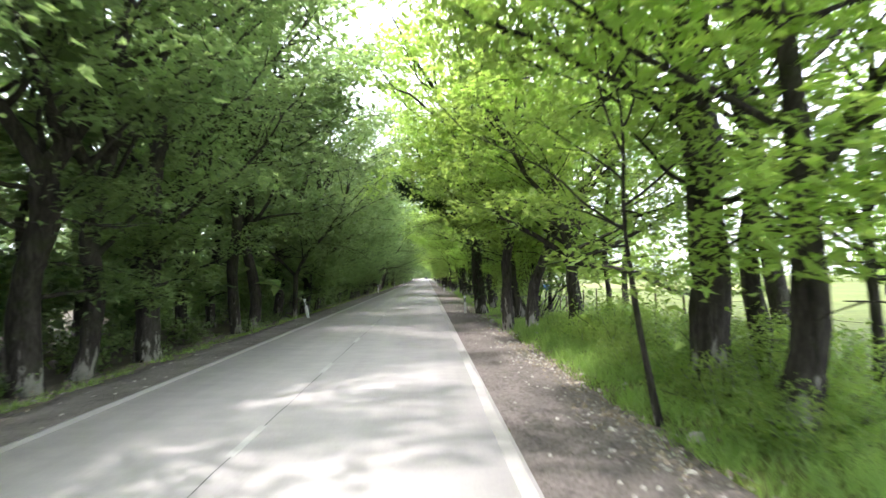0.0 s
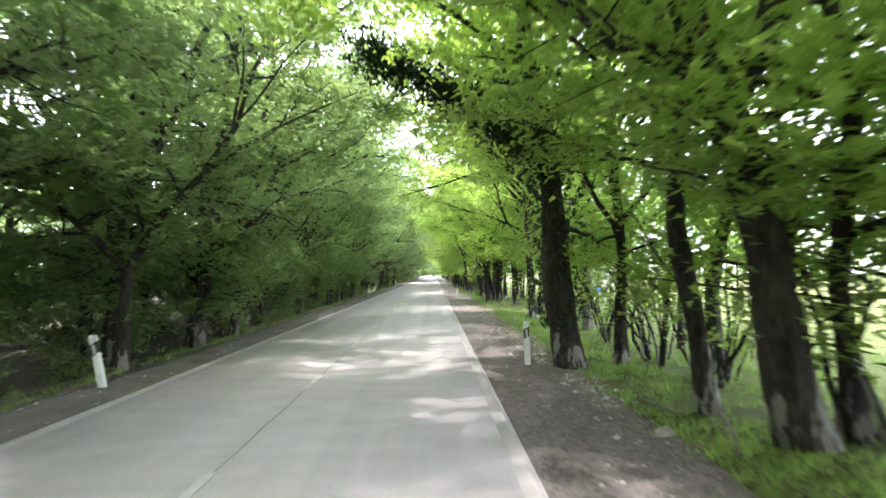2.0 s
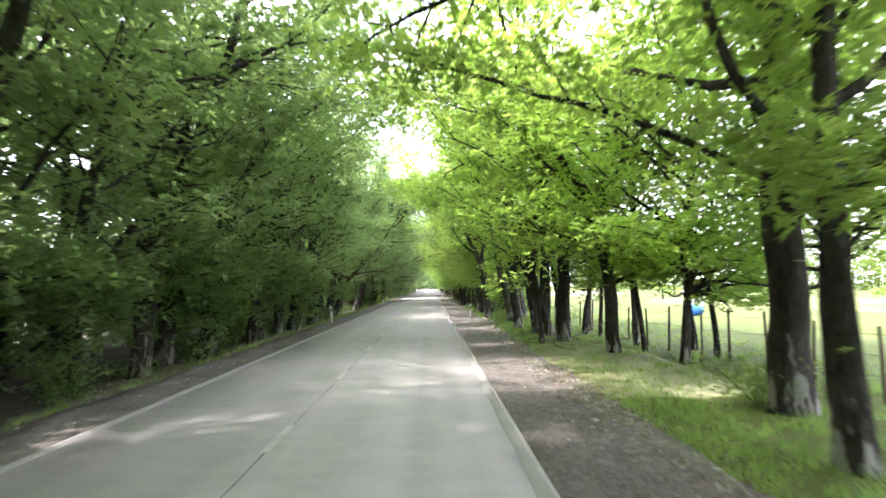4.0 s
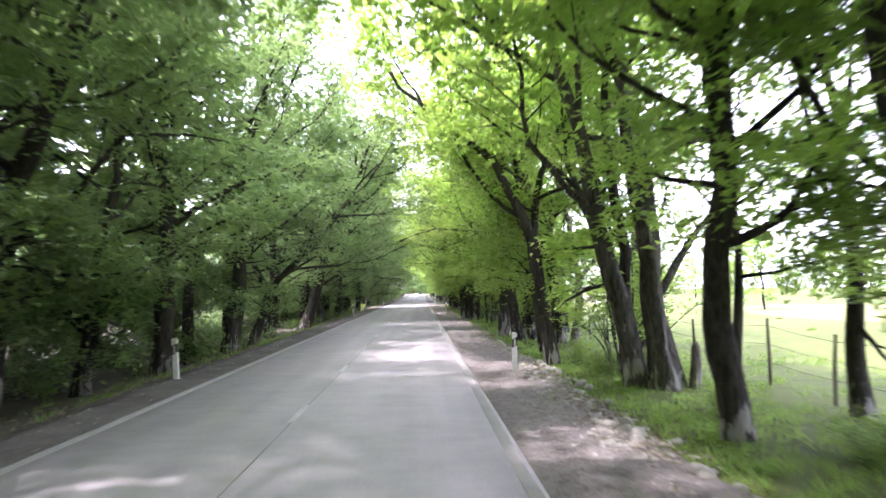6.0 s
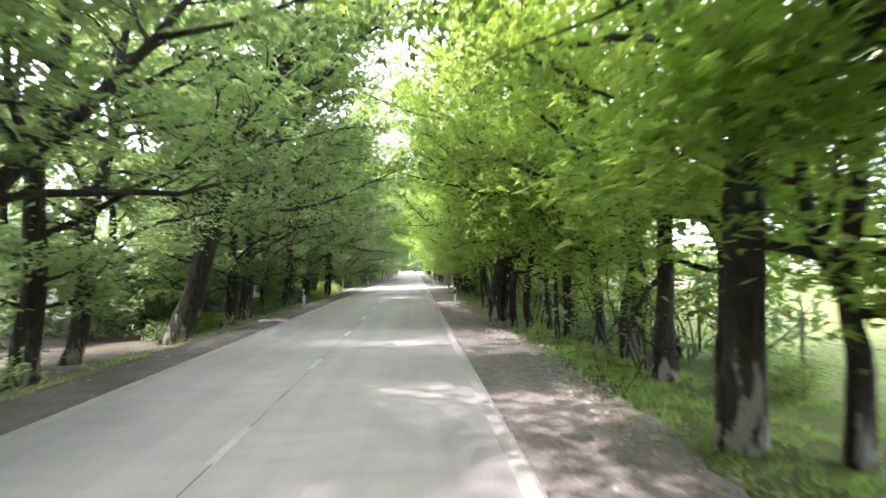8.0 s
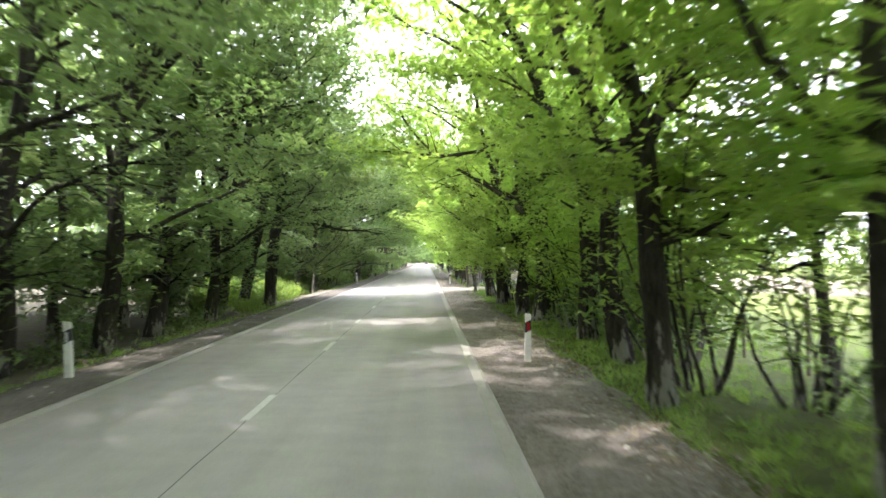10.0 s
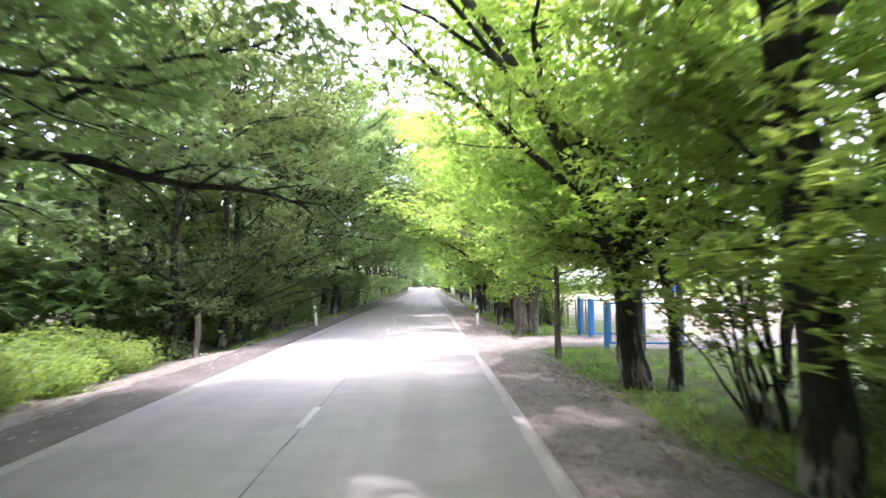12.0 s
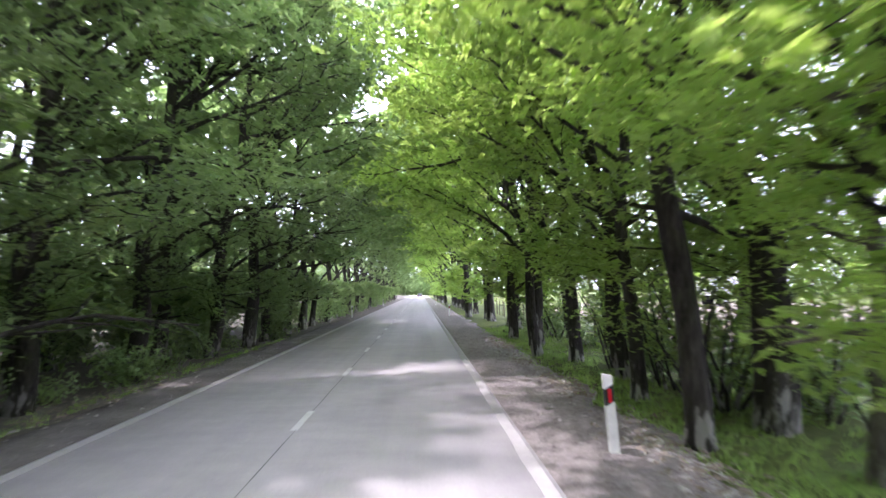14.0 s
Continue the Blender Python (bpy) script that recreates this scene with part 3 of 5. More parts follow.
R_FILL = [tree("low spreading tree with layered leaves at the meadow's edge", 90 + k, LEAF_RIGHT, 8.6, 0.1, 2.3, 13, 3.4, low=7, over=0, leaves=4000, size=0.275, thin=0.15, bark=(BARK, BARK_PALE)[k], floor=(2.0, 2.5)[k], cut=2.6, clear=2.6, base=1.2) for k in range(2)]

# trees with a shape of their own: place along the road, distance from its middle, trunk radius, lean towards the road, height of the fork,
# way of the first leader, bark and limbs of their own
def own(side, y, x, r, lean=0.0, fork_at=0.0, first=0.0, bark=None, limbs_own=(), **kw):
    seed = 600 + int(abs(y * 10 + x * 7)) % 1000
    right = side == "right"
    big = r > 0.22
    words = ("leaning " if abs(lean) > 0.1 else "upright ") + ("forked " if fork_at else "") + ("stout " if big else "slender ")
    words += "roadside tree with bright green layered crown" if right else "forest tree with dark trunk and deep green crown"
    small = r < 0.14
    q = dict(height=8.5 if small else 14.5 if big else 12.5, fork=2.6 if small else 3.6, limbs=8 if small else 11, reach=2.6 if small else 4.6 if big else 4.1, low=(6 if 75 < y < 131 else 2) if right else 4, clear=min(2.4, x - 3.5) if right and 75 < y < 131 else 1.6, cut=3.0 if right and 75 < y < 131 else 4.2, over=0 if small or 71 < y < 86 else 5 if not right or 56 < y < 68 or 102 < y < 118 else 3,
             leaves=3800 if small else 11500 if big else 9000, size=0.205 if small else 0.23 if right else 0.25, thin=0.42 if 75 < y < 103 else 0.72 if right else 0.6, taper=0.4, base=1.4, rise=8, spread=0.5, wobble=0.085)
    q.update(kw)
    ob = tagged(build_tree(seed, LEAF_RIGHT if right else LEAF_LEFT, radius=r, lean=lean, split=fork_at, first=first, bark=bark, specs=limbs_own, **q), words, "tree", "trees along the road")
    return place(ob, x, y, 180 if right else 0)


own("right", 6.9, 6.55, .22, -0.08, 3.3, 20, BARK)
own("right", 7.7, 5.35, .055, 0.13, height=6.5, leaves=1500, wobble=0.09)
own("right", 9.7, 7.1, .35, 0.08, 5.2, 40, BARK, ((4.4, 20, 24, 4.5), (4.9, -50, 20, 4.0)))
own("right", 10.0, 8.2, .19, 0.0, 4.6, 180, BARK)
own("right", 13.0, 10.6, .24, 0.05, 6.0, 20, BARK, fork=5.0, low=0, leaves=13000, reach=5.4)
own("right", 19.6, 5.75, .2, -0.17, 3.5, 30, BARK_PALE, leaders=3, spread=0.6)
own("right", 21.0, 5.15, .22, 0.05, 3.9, 40, BARK)
own("right", 24.7, 6.35, .28, 0.16, 4.0, 20, BARK)
own("right", 24.9, 6.95, .15, 0.02, 0.0, 0, BARK)
own("right", 24.5, 10.9, .135, 0.0, 0.0, 0, BARK, height=13, fork=5.2, low=0, leaves=9000, limbs=12, reach=4.6)
own("right", 26.7, 6.2, .16, 0.13, 3.8, 60, BARK_PALE)
own("right", 29.6, 7.9, .16, -0.02, 0.0, 0, BARK_PALE)
own("right", 54.6, 7.45, .2, 0.1, 4.5, 10, BARK)
own("right", 57.8, 5.85, .085, -0.05, 1.9, 40, BARK, height=6, leaves=1500)
own("right", 58.4, 6.8, .24, 0.06, 3.2, 30, BARK, leaders=3)
own("right", 60.6, 6.85, .2, 0.17, 2.7, 180, BARK, spread=0.4)
own("right", 61.8, 8.5, .13, 0.0, 0.0, 0, BARK)
own("right", 65.6, 6.25, .2, 0.08, 4.6, 90, BARK_PALE, ((5.0, 30, 14, 4.2), (3.3, 150, 20, 2.6)))
own("right", 71.3, 6.85, .2, 0.07, 2.2, 90, BARK_PALE, spread=0.25)
own("right", 73.6, 5.65, .21, 0.14, 3.6, 20, BARK)
own("right", 76.7, 6.05, .16, 0.05, 0.0, 0, BARK)
own("right", 79.9, 7.5, .23, 0.2, 3.9, 0, BARK, ((4.0, 8, 24, 5.4), (4.1, 60, 40, 4.0)), leaders=2, spread=0.35)
own("right", 83.9, 5.72, .25, 0.0, 6.0, 90, BARK_PALE, ((3.4, 100, 15, 3.0),), wobble=0.035)
own("right", 83.2, 6.6, .14, 0.06, 2.0, 90, BARK)
own("right", 86.9, 7.3, .18, 0.03, 2.4, 90, BARK)
own("right", 90.4, 7.0, .25, 0.08, 3.2, 0, BARK, ((3.6, 10, 12, 4.0), (3.4, 170, 25, 3.5)), spread=0.7)
own("right", 95.7, 6.35, .09, 0.02, height=7)
own("right", 97.1, 6.0, .14, 0.03)
own("right", 97.5, 5.55, .14, 0.03, 3.5, 90)
own("right", 99.4, 5.05, .22, 0.0, 4.6, 60, BARK)
own("right", 99.8, 5.6, .23, -0.06, 4.4, 200, BARK)
own("right", 106.5, 5.6, .2, 0.06, 4.0, 20, BARK)
own("right", 113.0, 6.4, .24, 0.06, 4.4, 10, BARK)
own("right", 119.7, 5.85, .23, 0.06, 4.2, 30, BARK)
own("right", 121.7, 6.3, .18, 0.1, 2.2, 40, BARK)
own("right", 125.0, 5.7, .26, 0.04, 4.4, 10, BARK, ((4.8, 15, 30, 5.5),))
own("right", 133.4, 6.85, .17, 0.06, 3.0, 180, BARK_PALE)
own("right", 148.3, 5.4, .18, 0.02, 4.9, 30, BARK, wobble=0.03)
own("right", 149.0, 6.85, .29, 0.0, 3.0, 0, BARK, ((2.4, 170, 42, 3.5),), spread=0.6, wobble=0.1)
own("left", 12.6, -6.75, .33, 0.04, 5.0, 30, BARK)
own("left", 14.4, -6.75, .27, 0.1, 4.6, 120, BARK, ((2.4, 10, 42, 3.6), (4.7, 15, 32, 5.0)))
own("left", 17.6, -6.5, .38, 0.02, 0.0, 0, BARK_PALE)
own("left", 25.6, -6.5, .25, 0.0, 7.6, 0, BARK, spread=0.4, bare=0.5, low=0, fork=6.5)
own("left", 26.4, -6.1, .27, 0.03, 4.8, 8, BARK, ((4.9, 5, 46, 6.2), (4.9, -5, 18, 4.4)), spread=0.42, leaders=2, bare=0.5, low=0, fork=6.5)
own("left", 32.4, -5.6, .16, 0.03, 2.6, 20, BARK, ((3.9, 20, 38, 2.8),), height=11)
own("left", 126.8, -5.8, .3, 0.02, 5.0, 90, BARK, ((4.0, 10, 20, 6.0), (4.4, -30, 30, 5.0)))

# right side: place along the road, distance from its middle, trunk radius
RIGHT = ((-6, 6.6, .3), (-1.5, 7.2, .2), (2.5, 6.9, .26), (31.2, 6.4, .16), (30.4, 6.9, .07), (35.5, 6.4, .2), (38.5, 7.6, .2), (40.6, 6.8, .24), (44.0, 6.6, .2), (46.8, 7.7, .3), (51.8, 11.0, .27),
         (55.3, 8.6, .12), (63.9, 7.8, .18), (67.8, 7.4, .1), (79.0, 7.6, .16), (87.7, 6.6, .2), (92.5, 6.9, .14), (94.5, 6.9, .15),
         (93.6, 6.1, .06), (94.1, 6.4, .05), (103.0, 6.2, .18), (109.8, 6.3, .22), (117.4, 6.0, .28), (128.8, 7.6, .07), (130.4, 6.5, .14),
         (145.0, 5.8, .14), (146.7, 6.5, .13), (149.7, 7.3, .07), (151.4, 5.8, .16), (154.0, 6.6, .2), (44.0, 8.8, .17), (66.8, 9.0, .16), (74.8, 8.6, .17), (89.2, 8.9, .17), (104.6, 8.7, .18), (115.2, 8.6, .17), (123.4, 8.7, .18), (127.2, 8.9, .16), (153.0, 8.6, .17), (159.5, 8.8, .18), (157.0, 6.2, .2), (158.6, 5.5, .17), (161.5, 6.0, .28))
LEFT = ((-8, -7, .3), (-3, -6.6, .28), (2.5, -7.2, .3), (7.5, -6.8, .25), (19.3, -7.3, .24), (25.4, -8.9, .25), (21.8, -9.2, .27), (29.5, -9.2, .27),
        (34.5, -7.2, .3), (38.1, -6.3, .33), (41.0, -6.0, .2), (44.5, -6.9, .3), (48.1, -7.0, .28), (51.5, -6.9, .24), (54.5, -6.7, .3), (57.6, -7.4, .32), (58.7, -6.6, .2),
        (61.1, -7.3, .32), (64.2, -6.6, .28), (67.5, -7.1, .2), (69.5, -6.8, .3), (72.8, -6.9, .2), (79.7, -6.9, .22), (86.2, -7.6, .3), (90.5, -6.9, .3), (93.0, -7.4, .2), (100.0, -7.0, .3), (103.0, -6.6, .2),
        (107.0, -7.0, .3), (110.5, -7.2, .2), (113.0, -6.3, .26), (117.0, -7.0, .3), (121.0, -6.6, .22), (124.0, -7.5, .3), (149.3, -7.8, .26), (153.7, -7.2, .26), (156.2, -8.8, .28),
        (160.2, -8.1, .32), (162.8, -8.3, .3), (164.6, -7.1, .3), (169.0, -6.8, .33))
FILL = ((156.0, 8.4, 0), (160.2, 8.2, 0), (164.4, 8.0, 0), (168.6, 8.1, 0), (173.0, 8.0, 0), (122.6, 9.5, 0), (125.6, 9.9, 0), (128.4, 10.2, 1), (117.0, 9.4, 0), (5.2, 8.4, 0), (8.4, 9.0, 0), (20.6, 8.9, 0), (23.4, 8.6, 0), (26.2, 9.0, 0), (28.4, 8.4, 0), (33.6, 8.8, 0), (53.4, 9.9, 0), (55.6, 10.3, 0), (57.2, 9.0, 1), (49.0, 10.2, 0), (60.6, 8.8, 1), (63.0, 9.0, 1), (85.0, 9.0, 0), (95.6, 8.9, 0), (98.6, 8.5, 0), (101.4, 8.8, 0), (104.0, 8.2, 0),
        (107.2, 8.7, 0), (112.0, 8.8, 0), (119.6, 8.9, 0), (130.6, 8.9, 1), (136.4, 9.3, 1), (151.0, 8.4, 0))
rng = random.Random(8)
for k, (y, x, r) in enumerate(RIGHT):
    fam, r0 = (R_THIN, 0.085) if r < 0.125 else (R_MID, 0.185) if r < 0.25 else (R_BIG, 0.29)
    put(fam, x, y, 180 + rng.uniform(-40, 40), min(1.2, max(0.8, r / r0)), k)
for k, (y, x, which) in enumerate(FILL):
    put(R_FILL, x, y, 180 + 47 * (k % 5 - 2), 0.95 + 0.08 * (k % 4), which)
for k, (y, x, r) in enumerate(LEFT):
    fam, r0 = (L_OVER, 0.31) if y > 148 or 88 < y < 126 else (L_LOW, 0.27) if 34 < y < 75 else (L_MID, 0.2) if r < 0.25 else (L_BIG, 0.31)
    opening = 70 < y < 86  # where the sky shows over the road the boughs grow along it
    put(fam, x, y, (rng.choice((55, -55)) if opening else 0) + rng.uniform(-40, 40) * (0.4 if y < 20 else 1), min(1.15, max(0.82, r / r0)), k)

# more trees with a shape of their own
place(tree("wide forked meadow-edge tree with spreading bare limbs", 101, LEAF_RIGHT, 4.4, 0.27, 2.5, 9, 4.4, leaves=9500, bark=BARK, base=1.3,
           wobble=0.11, over=0, specs=((2.2, 4, 27, 6.8), (2.3, -16, 9, 5.2), (2.1, 176, 47, 5.6), (2.6, 40, 66, 6.0), (2.5, 215, 64, 6.0), (3.0, 120, 58, 5.0)), clear=9), 6.65, 17.1)
place(tree("stout ivy-clad tree with a dark limb hanging over the road", 102, LEAF_RIGHT, 14.5, 0.36, 4.6, 11, 4.8, leaves=9000, specs=((4.5, -10, 40, 5.3),), ivy=(0,), low=1, lean=0.1), 5.25, 30.9, 180)
place(tree("three-stemmed tree with mossy bark on the grass verge", 103, LEAF_RIGHT, 13, 0.22, 3.4, 11, 4.4, leaves=8500, stems=3, splay=0.45, bark=BARK_PALE, base=2.0, lean=0.06), 6.65, 62.2, 180)
place(tree("old hollow multi-stemmed tree with pale flaking bark", 104, LEAF_RIGHT, 14, 0.3, 3.6, 12, 4.6, leaves=9500, stems=3, splay=0.22, lean=0.13, bark=BARK_OLD, base=2.2, specs=((1.7, 190, 48, 4.5),)), 6.85, 69.7, 180)
place(tree("two-stemmed dark tree with broken bark", 105, LEAF_RIGHT, 14, 0.29, 3.4, 11, 4.6, leaves=9000, stems=2, splay=0.5), 6.3, 81.0, 180)
place(tree("forked dark tree beside the driveway", 106, LEAF_RIGHT, 13, 0.27, 2.9, 16, 5.6, leaves=16000, thin=0.7, taper=0.45, split=2.6, first=0, spread=0.45, lean=0.14, wobble=0.04, bark=BARK, low=8, over=3, clear=2.6, cut=3.0), 5.95, 130.8, 180)
place(tree("old double-trunked tree with pale grey bark", 107, LEAF_RIGHT, 12, 0.27, 2.7, 22, 4.4, leaves=22000, thin=0.6, taper=0.45, stems=2, splay=0.08, wobble=0.06, cut=3.1, bark=BARK_GREY, base=1.5, low=10, over=0,
           specs=((3.0, 200, 30, 5.0), (3.2, 120, 22, 5.0), (3.4, 240, 25, 5.0), (3.6, 60, 25, 4.4), (3.8, 160, 28, 5.2), (3.9, 290, 20, 4.8), (4.4, 20, 35, 3.6), (4.6, -40, 35, 3.4))), 5.85, 142.9, 180)
place(tree("young tree with fresh yellow-green layers of leaves", 115, LEAF_RIGHT, 7.0, 0.11, 2.7, 16, 3.2, leaves=13000, size=0.21, thin=0.35, taper=0.5, low=0, over=0, floor=2.05, cut=2.5, clear=1.5, bark=BARK_GREY, base=1.25, wobble=0.03, lean=0.02,
           specs=[(2.3 + 0.13 * k, 137 * k, 8 + 2 * k, 1.5 + 0.2 * (k % 4)) for k in range(12)]), 5.35, 135.3, 180)
place(tree("spreading tree with low leafy boughs by the gate", 113, LEAF_RIGHT, 10.5, 0.16, 2.7, 14, 5.4, low=5, over=1, thin=0.4, taper=0.45, leaves=11000, bark=BARK_PALE), 7.5, 134.9, 180)
place(tree("slanting tree with wide low boughs over the grass", 114, LEAF_RIGHT, 10, 0.13, 2.6, 15, 6.0, low=12, over=2, leaves=17000, lean=-0.05, floor=1.6, cut=2.1, clear=5.2,
           specs=((2.6, 0, 12, 4.4), (2.8, 40, 15, 4.4), (3.0, -40, 12, 4.4), (3.3, 20, 25, 5.0), (3.6, -20, 25, 5.0))), 8.5, 52.4, 180)
place(tree("leaning forest tree with a long bent limb over the road", 108, LEAF_LEFT, 15, 0.36, 4.0, 12, 4.0, leaves=11000, low=5, over=0, lean=0.06, specs=((5.2, 8, 34, 6.5),)), -6.2, 82.1)
place(tree("thick dark forest tree forking low over the verge", 109, LEAF_LEFT, 15, 0.34, 3.6, 12, 4.0, leaves=11000, low=4, over=0, specs=((4.6, 20, 40, 5.5),)), -6.1, 75.8)
place(tree("curved forest tree leaning towards the road", 110, LEAF_LEFT, 12, 0.24, 3.0, 11, 4.6, leaves=9000, low=2, lean=0.24, split=2.9, first=10, spread=0.75), -6.6, 86.4)
place(tree("massive dark tree leaning far towards the road", 111, LEAF_LEFT, 15, 0.42, 4.0, 13, 5.0, leaves=12000, low=4, lean=0.36), -6.3, 96.6)
place(tree("dark tree leaning over the bushy clearing", 112, LEAF_LEFT, 14, 0.3, 4.0, 11, 4.2, over=2, leaves=9000, lean=0.23), -7.2, 126.4)
for k, (y, x, h) in enumerate(((139.8, -7.6, 12.5), (142.6, -6.9, 12.0), (145.6, -7.2, 14), (141.0, -10.8, 15), (146.0, -11, 16), (148.5, -6.6, 13.5))):
    place(tree("full grey-green tree leafed down to the ground", 120 + k, LEAF_WILLOW, h + 1.5, 0.2, 1.0, 16, 3.9, low=10, over=5, leaves=9200, size=0.225, spray=0.5, floor=0.25, cut=3.0, clear=2.2), x, y, 0)

# deeper wood and far trees
for j, (lo, hi) in enumerate(((-11.5, -9.3), (-16.5, -12.5))):
    y = -10.0 + j
    while y < 185:
        if not (127 < y < 137 and j == 0) and not 86 < y < 98 - 2 * j:
            put(L_BACK, rng.uniform(lo, hi), y, rng.uniform(0, 360), rng.uniform(0.85, 1.15), rng.randrange(3))
        y += (3.8, 4.6, 5.5)[j] * rng.uniform(0.8, 1.2)
y = 172.0
while y < 345:
    put(FAR_L, rng.uniform(-7.4, -6.2), y, rng.uniform(-40, 40), rng.uniform(0.9, 1.12), rng.randrange(2))
    put(FAR_R, rng.uniform(5.6, 7.4), y - 7 + rng.uniform(-1, 1), 180 + rng.uniform(-40, 40), rng.uniform(0.9, 1.1), rng.randrange(2))
    y += 4.4 if y < 230 else 7.0


# ---- undergrowth ----
def build_bush(seed, mat, radius, height, leaves, size=0.13, label="", name="bush"):
    rng = random.Random(seed)
    nrng = np.random.default_rng(seed)
    top = new(name)
    stems = Tubes()
    centres = []
    n = 9
    for k in range(n):
        a = k * 2.4 + rng.uniform(-0.4, 0.4)
        f = math.sqrt((k + 0.5) / n)
        pts = wander(rng, Vector((0.1 * math.cos(a), 0.1 * math.sin(a), -0.1)), Vector((math.cos(a) * radius * f, math.sin(a) * radius * f, height)), math.hypot(radius * f, height), 5, 0.15, 0.0)
        stems.add(pts, [0.018 * (1 - 0.14 * i) for i in range(6)], 4)
        for g in (0.35, 0.55, 0.75, 0.95):
            p = along(pts, g)[0]
            m = leaves // (4 * n)
            centres.append(np.array(p) + nrng.normal(0, 1, (m, 3)) * np.array([radius * 0.3, radius * 0.3, height * 0.14]))
    c = np.concatenate(centres)
    c[:, 2] = np.abs(c[:, 2] - 0.05) + 0.05
    new("branchwork", stems.mesh("branchwork", BARK)).parent = top
    new("foliage", leaf_mesh("foliage", c, size, mat, nrng, 0.6)).parent = top
    return tagged(top, label, "bush", "roadside bushes")


B_RIGHT = [build_bush(200 + k, LEAF_BUSH, 0.9, 1.0 + 0.3 * k, 1300, label="light green leafy shrub in the roadside grass") for k in range(2)]
B_LEFT = [build_bush(210 + k, LEAF_BUSH, 1.1, 1.15, 2200, 0.15, label="dense sunlit bramble bush in the clearing") for k in range(2)]
B_SHADE = [build_bush(220 + k, LEAF_LEFT, 1.0, (0.8, 1.2, 1.9)[k], (430, 480, 560)[k], (0.18, 0.26, 0.31)[k], label="low dark green shrub under the trees") for k in range(3)]
for k, (x, y, sc) in enumerate(((6.0, 12.4, 1.0), (7.1, 13.5, 1.2), (6.3, 14.9, 1.1), (7.6, 15.6, 1.0), (5.9, 16.3, 0.8), (7.4, 11.2, 1.1), (6.7, 18.3, 0.8), (8.2, 17.2, 0.7), (6.2, 9.9, 0.8), (7.9, 8.6, 1.2), (6.9, 6.9, 1.1), (8.4, 13.2, 1.0), (5.75, 11.0, 0.8), (6.4, 13.4, 1.2), (5.8, 14.2, 0.75), (6.9, 10.2, 1.2), (6.1, 8.4, 1.0), (6.9, 15.2, 1.3), (5.9, 6.6, 1.0), (7.5, 9.4, 1.3), (6.4, 20.0, 0.7), (5.9, 17.6, 0.7), (6.9, 64.5, 0.7), (6.5, 67.2, 0.6), (7.3, 70.8, 0.8), (6.0, 71.6, 0.6),
                                (8.6, 31.5, 1.0), (7.3, 47.5, 1.0), (7.6, 72.6, 0.7), (6.2, 74.6, 0.6), (7.7, 86.2, 0.9), (8.6, 94.0, 1.2), (9.3, 90.2, 1.1), (7.9, 97.2, 1.0), (8.2, 120.5, 0.7), (7.3, 125.6, 0.8), (7.4, 150.2, 0.8), (7.9, 147.8, 0.7))):
    put(B_RIGHT, x + 0.35, y, k * 77, sc * 0.72, k)
for k, (x, y, sc) in enumerate(((-6.9, 128.6, 0.85), (-7.2, 130.4, 1.0), (-6.9, 132.2, 0.9), (-7.4, 134.0, 1.0), (-7.0, 135.8, 0.8), (-8.6, 129.4, 1.1), (-8.9, 131.6, 1.2), (-8.7, 133.6, 1.1), (-9.0, 136.0, 1.1), (-10.4, 130.5, 1.2), (-10.6, 133.5, 1.2), (-6.4, 125.0, 0.6), (-6.6, 98.6, 0.6), (-6.8, 100.6, 0.7))):
    put(B_LEFT, x, y, k * 61, sc, k)
for k in range(150):
    y = -2 + k * 1.18 + rng.uniform(-1, 1)
    if 126 < y < 137 or (86 < y < 97 and k % 2):
        continue
    near = k % 3 == 0
    put(B_SHADE, rng.uniform(-8.0, -6.0) if near else rng.uniform(-14.5, -8.0), y, rng.uniform(0, 360), rng.uniform(0.6, 1.0) if near else rng.uniform(0.9, 1.4), (k // 3) % 2 if near else 1 + k % 2)


for k in range(40):  # undergrowth farther along the wood's edge
    put(B_SHADE, -6.4 - 2.6 * rng.random(), 166 + 3.3 * k, rng.uniform(0, 360), rng.uniform(0.9, 1.3), 1 + k % 2)

for k in range(42):  # thickets behind the right-hand trees
    y = rng.uniform(88, 117) if k < 15 else rng.uniform(149, 168) if k < 26 else rng.uniform(117, 129)
    put(B_SHADE, rng.uniform(7.0, 9.0), y, rng.uniform(0, 360), rng.uniform(0.7, 1.2), 2 * (k % 2))


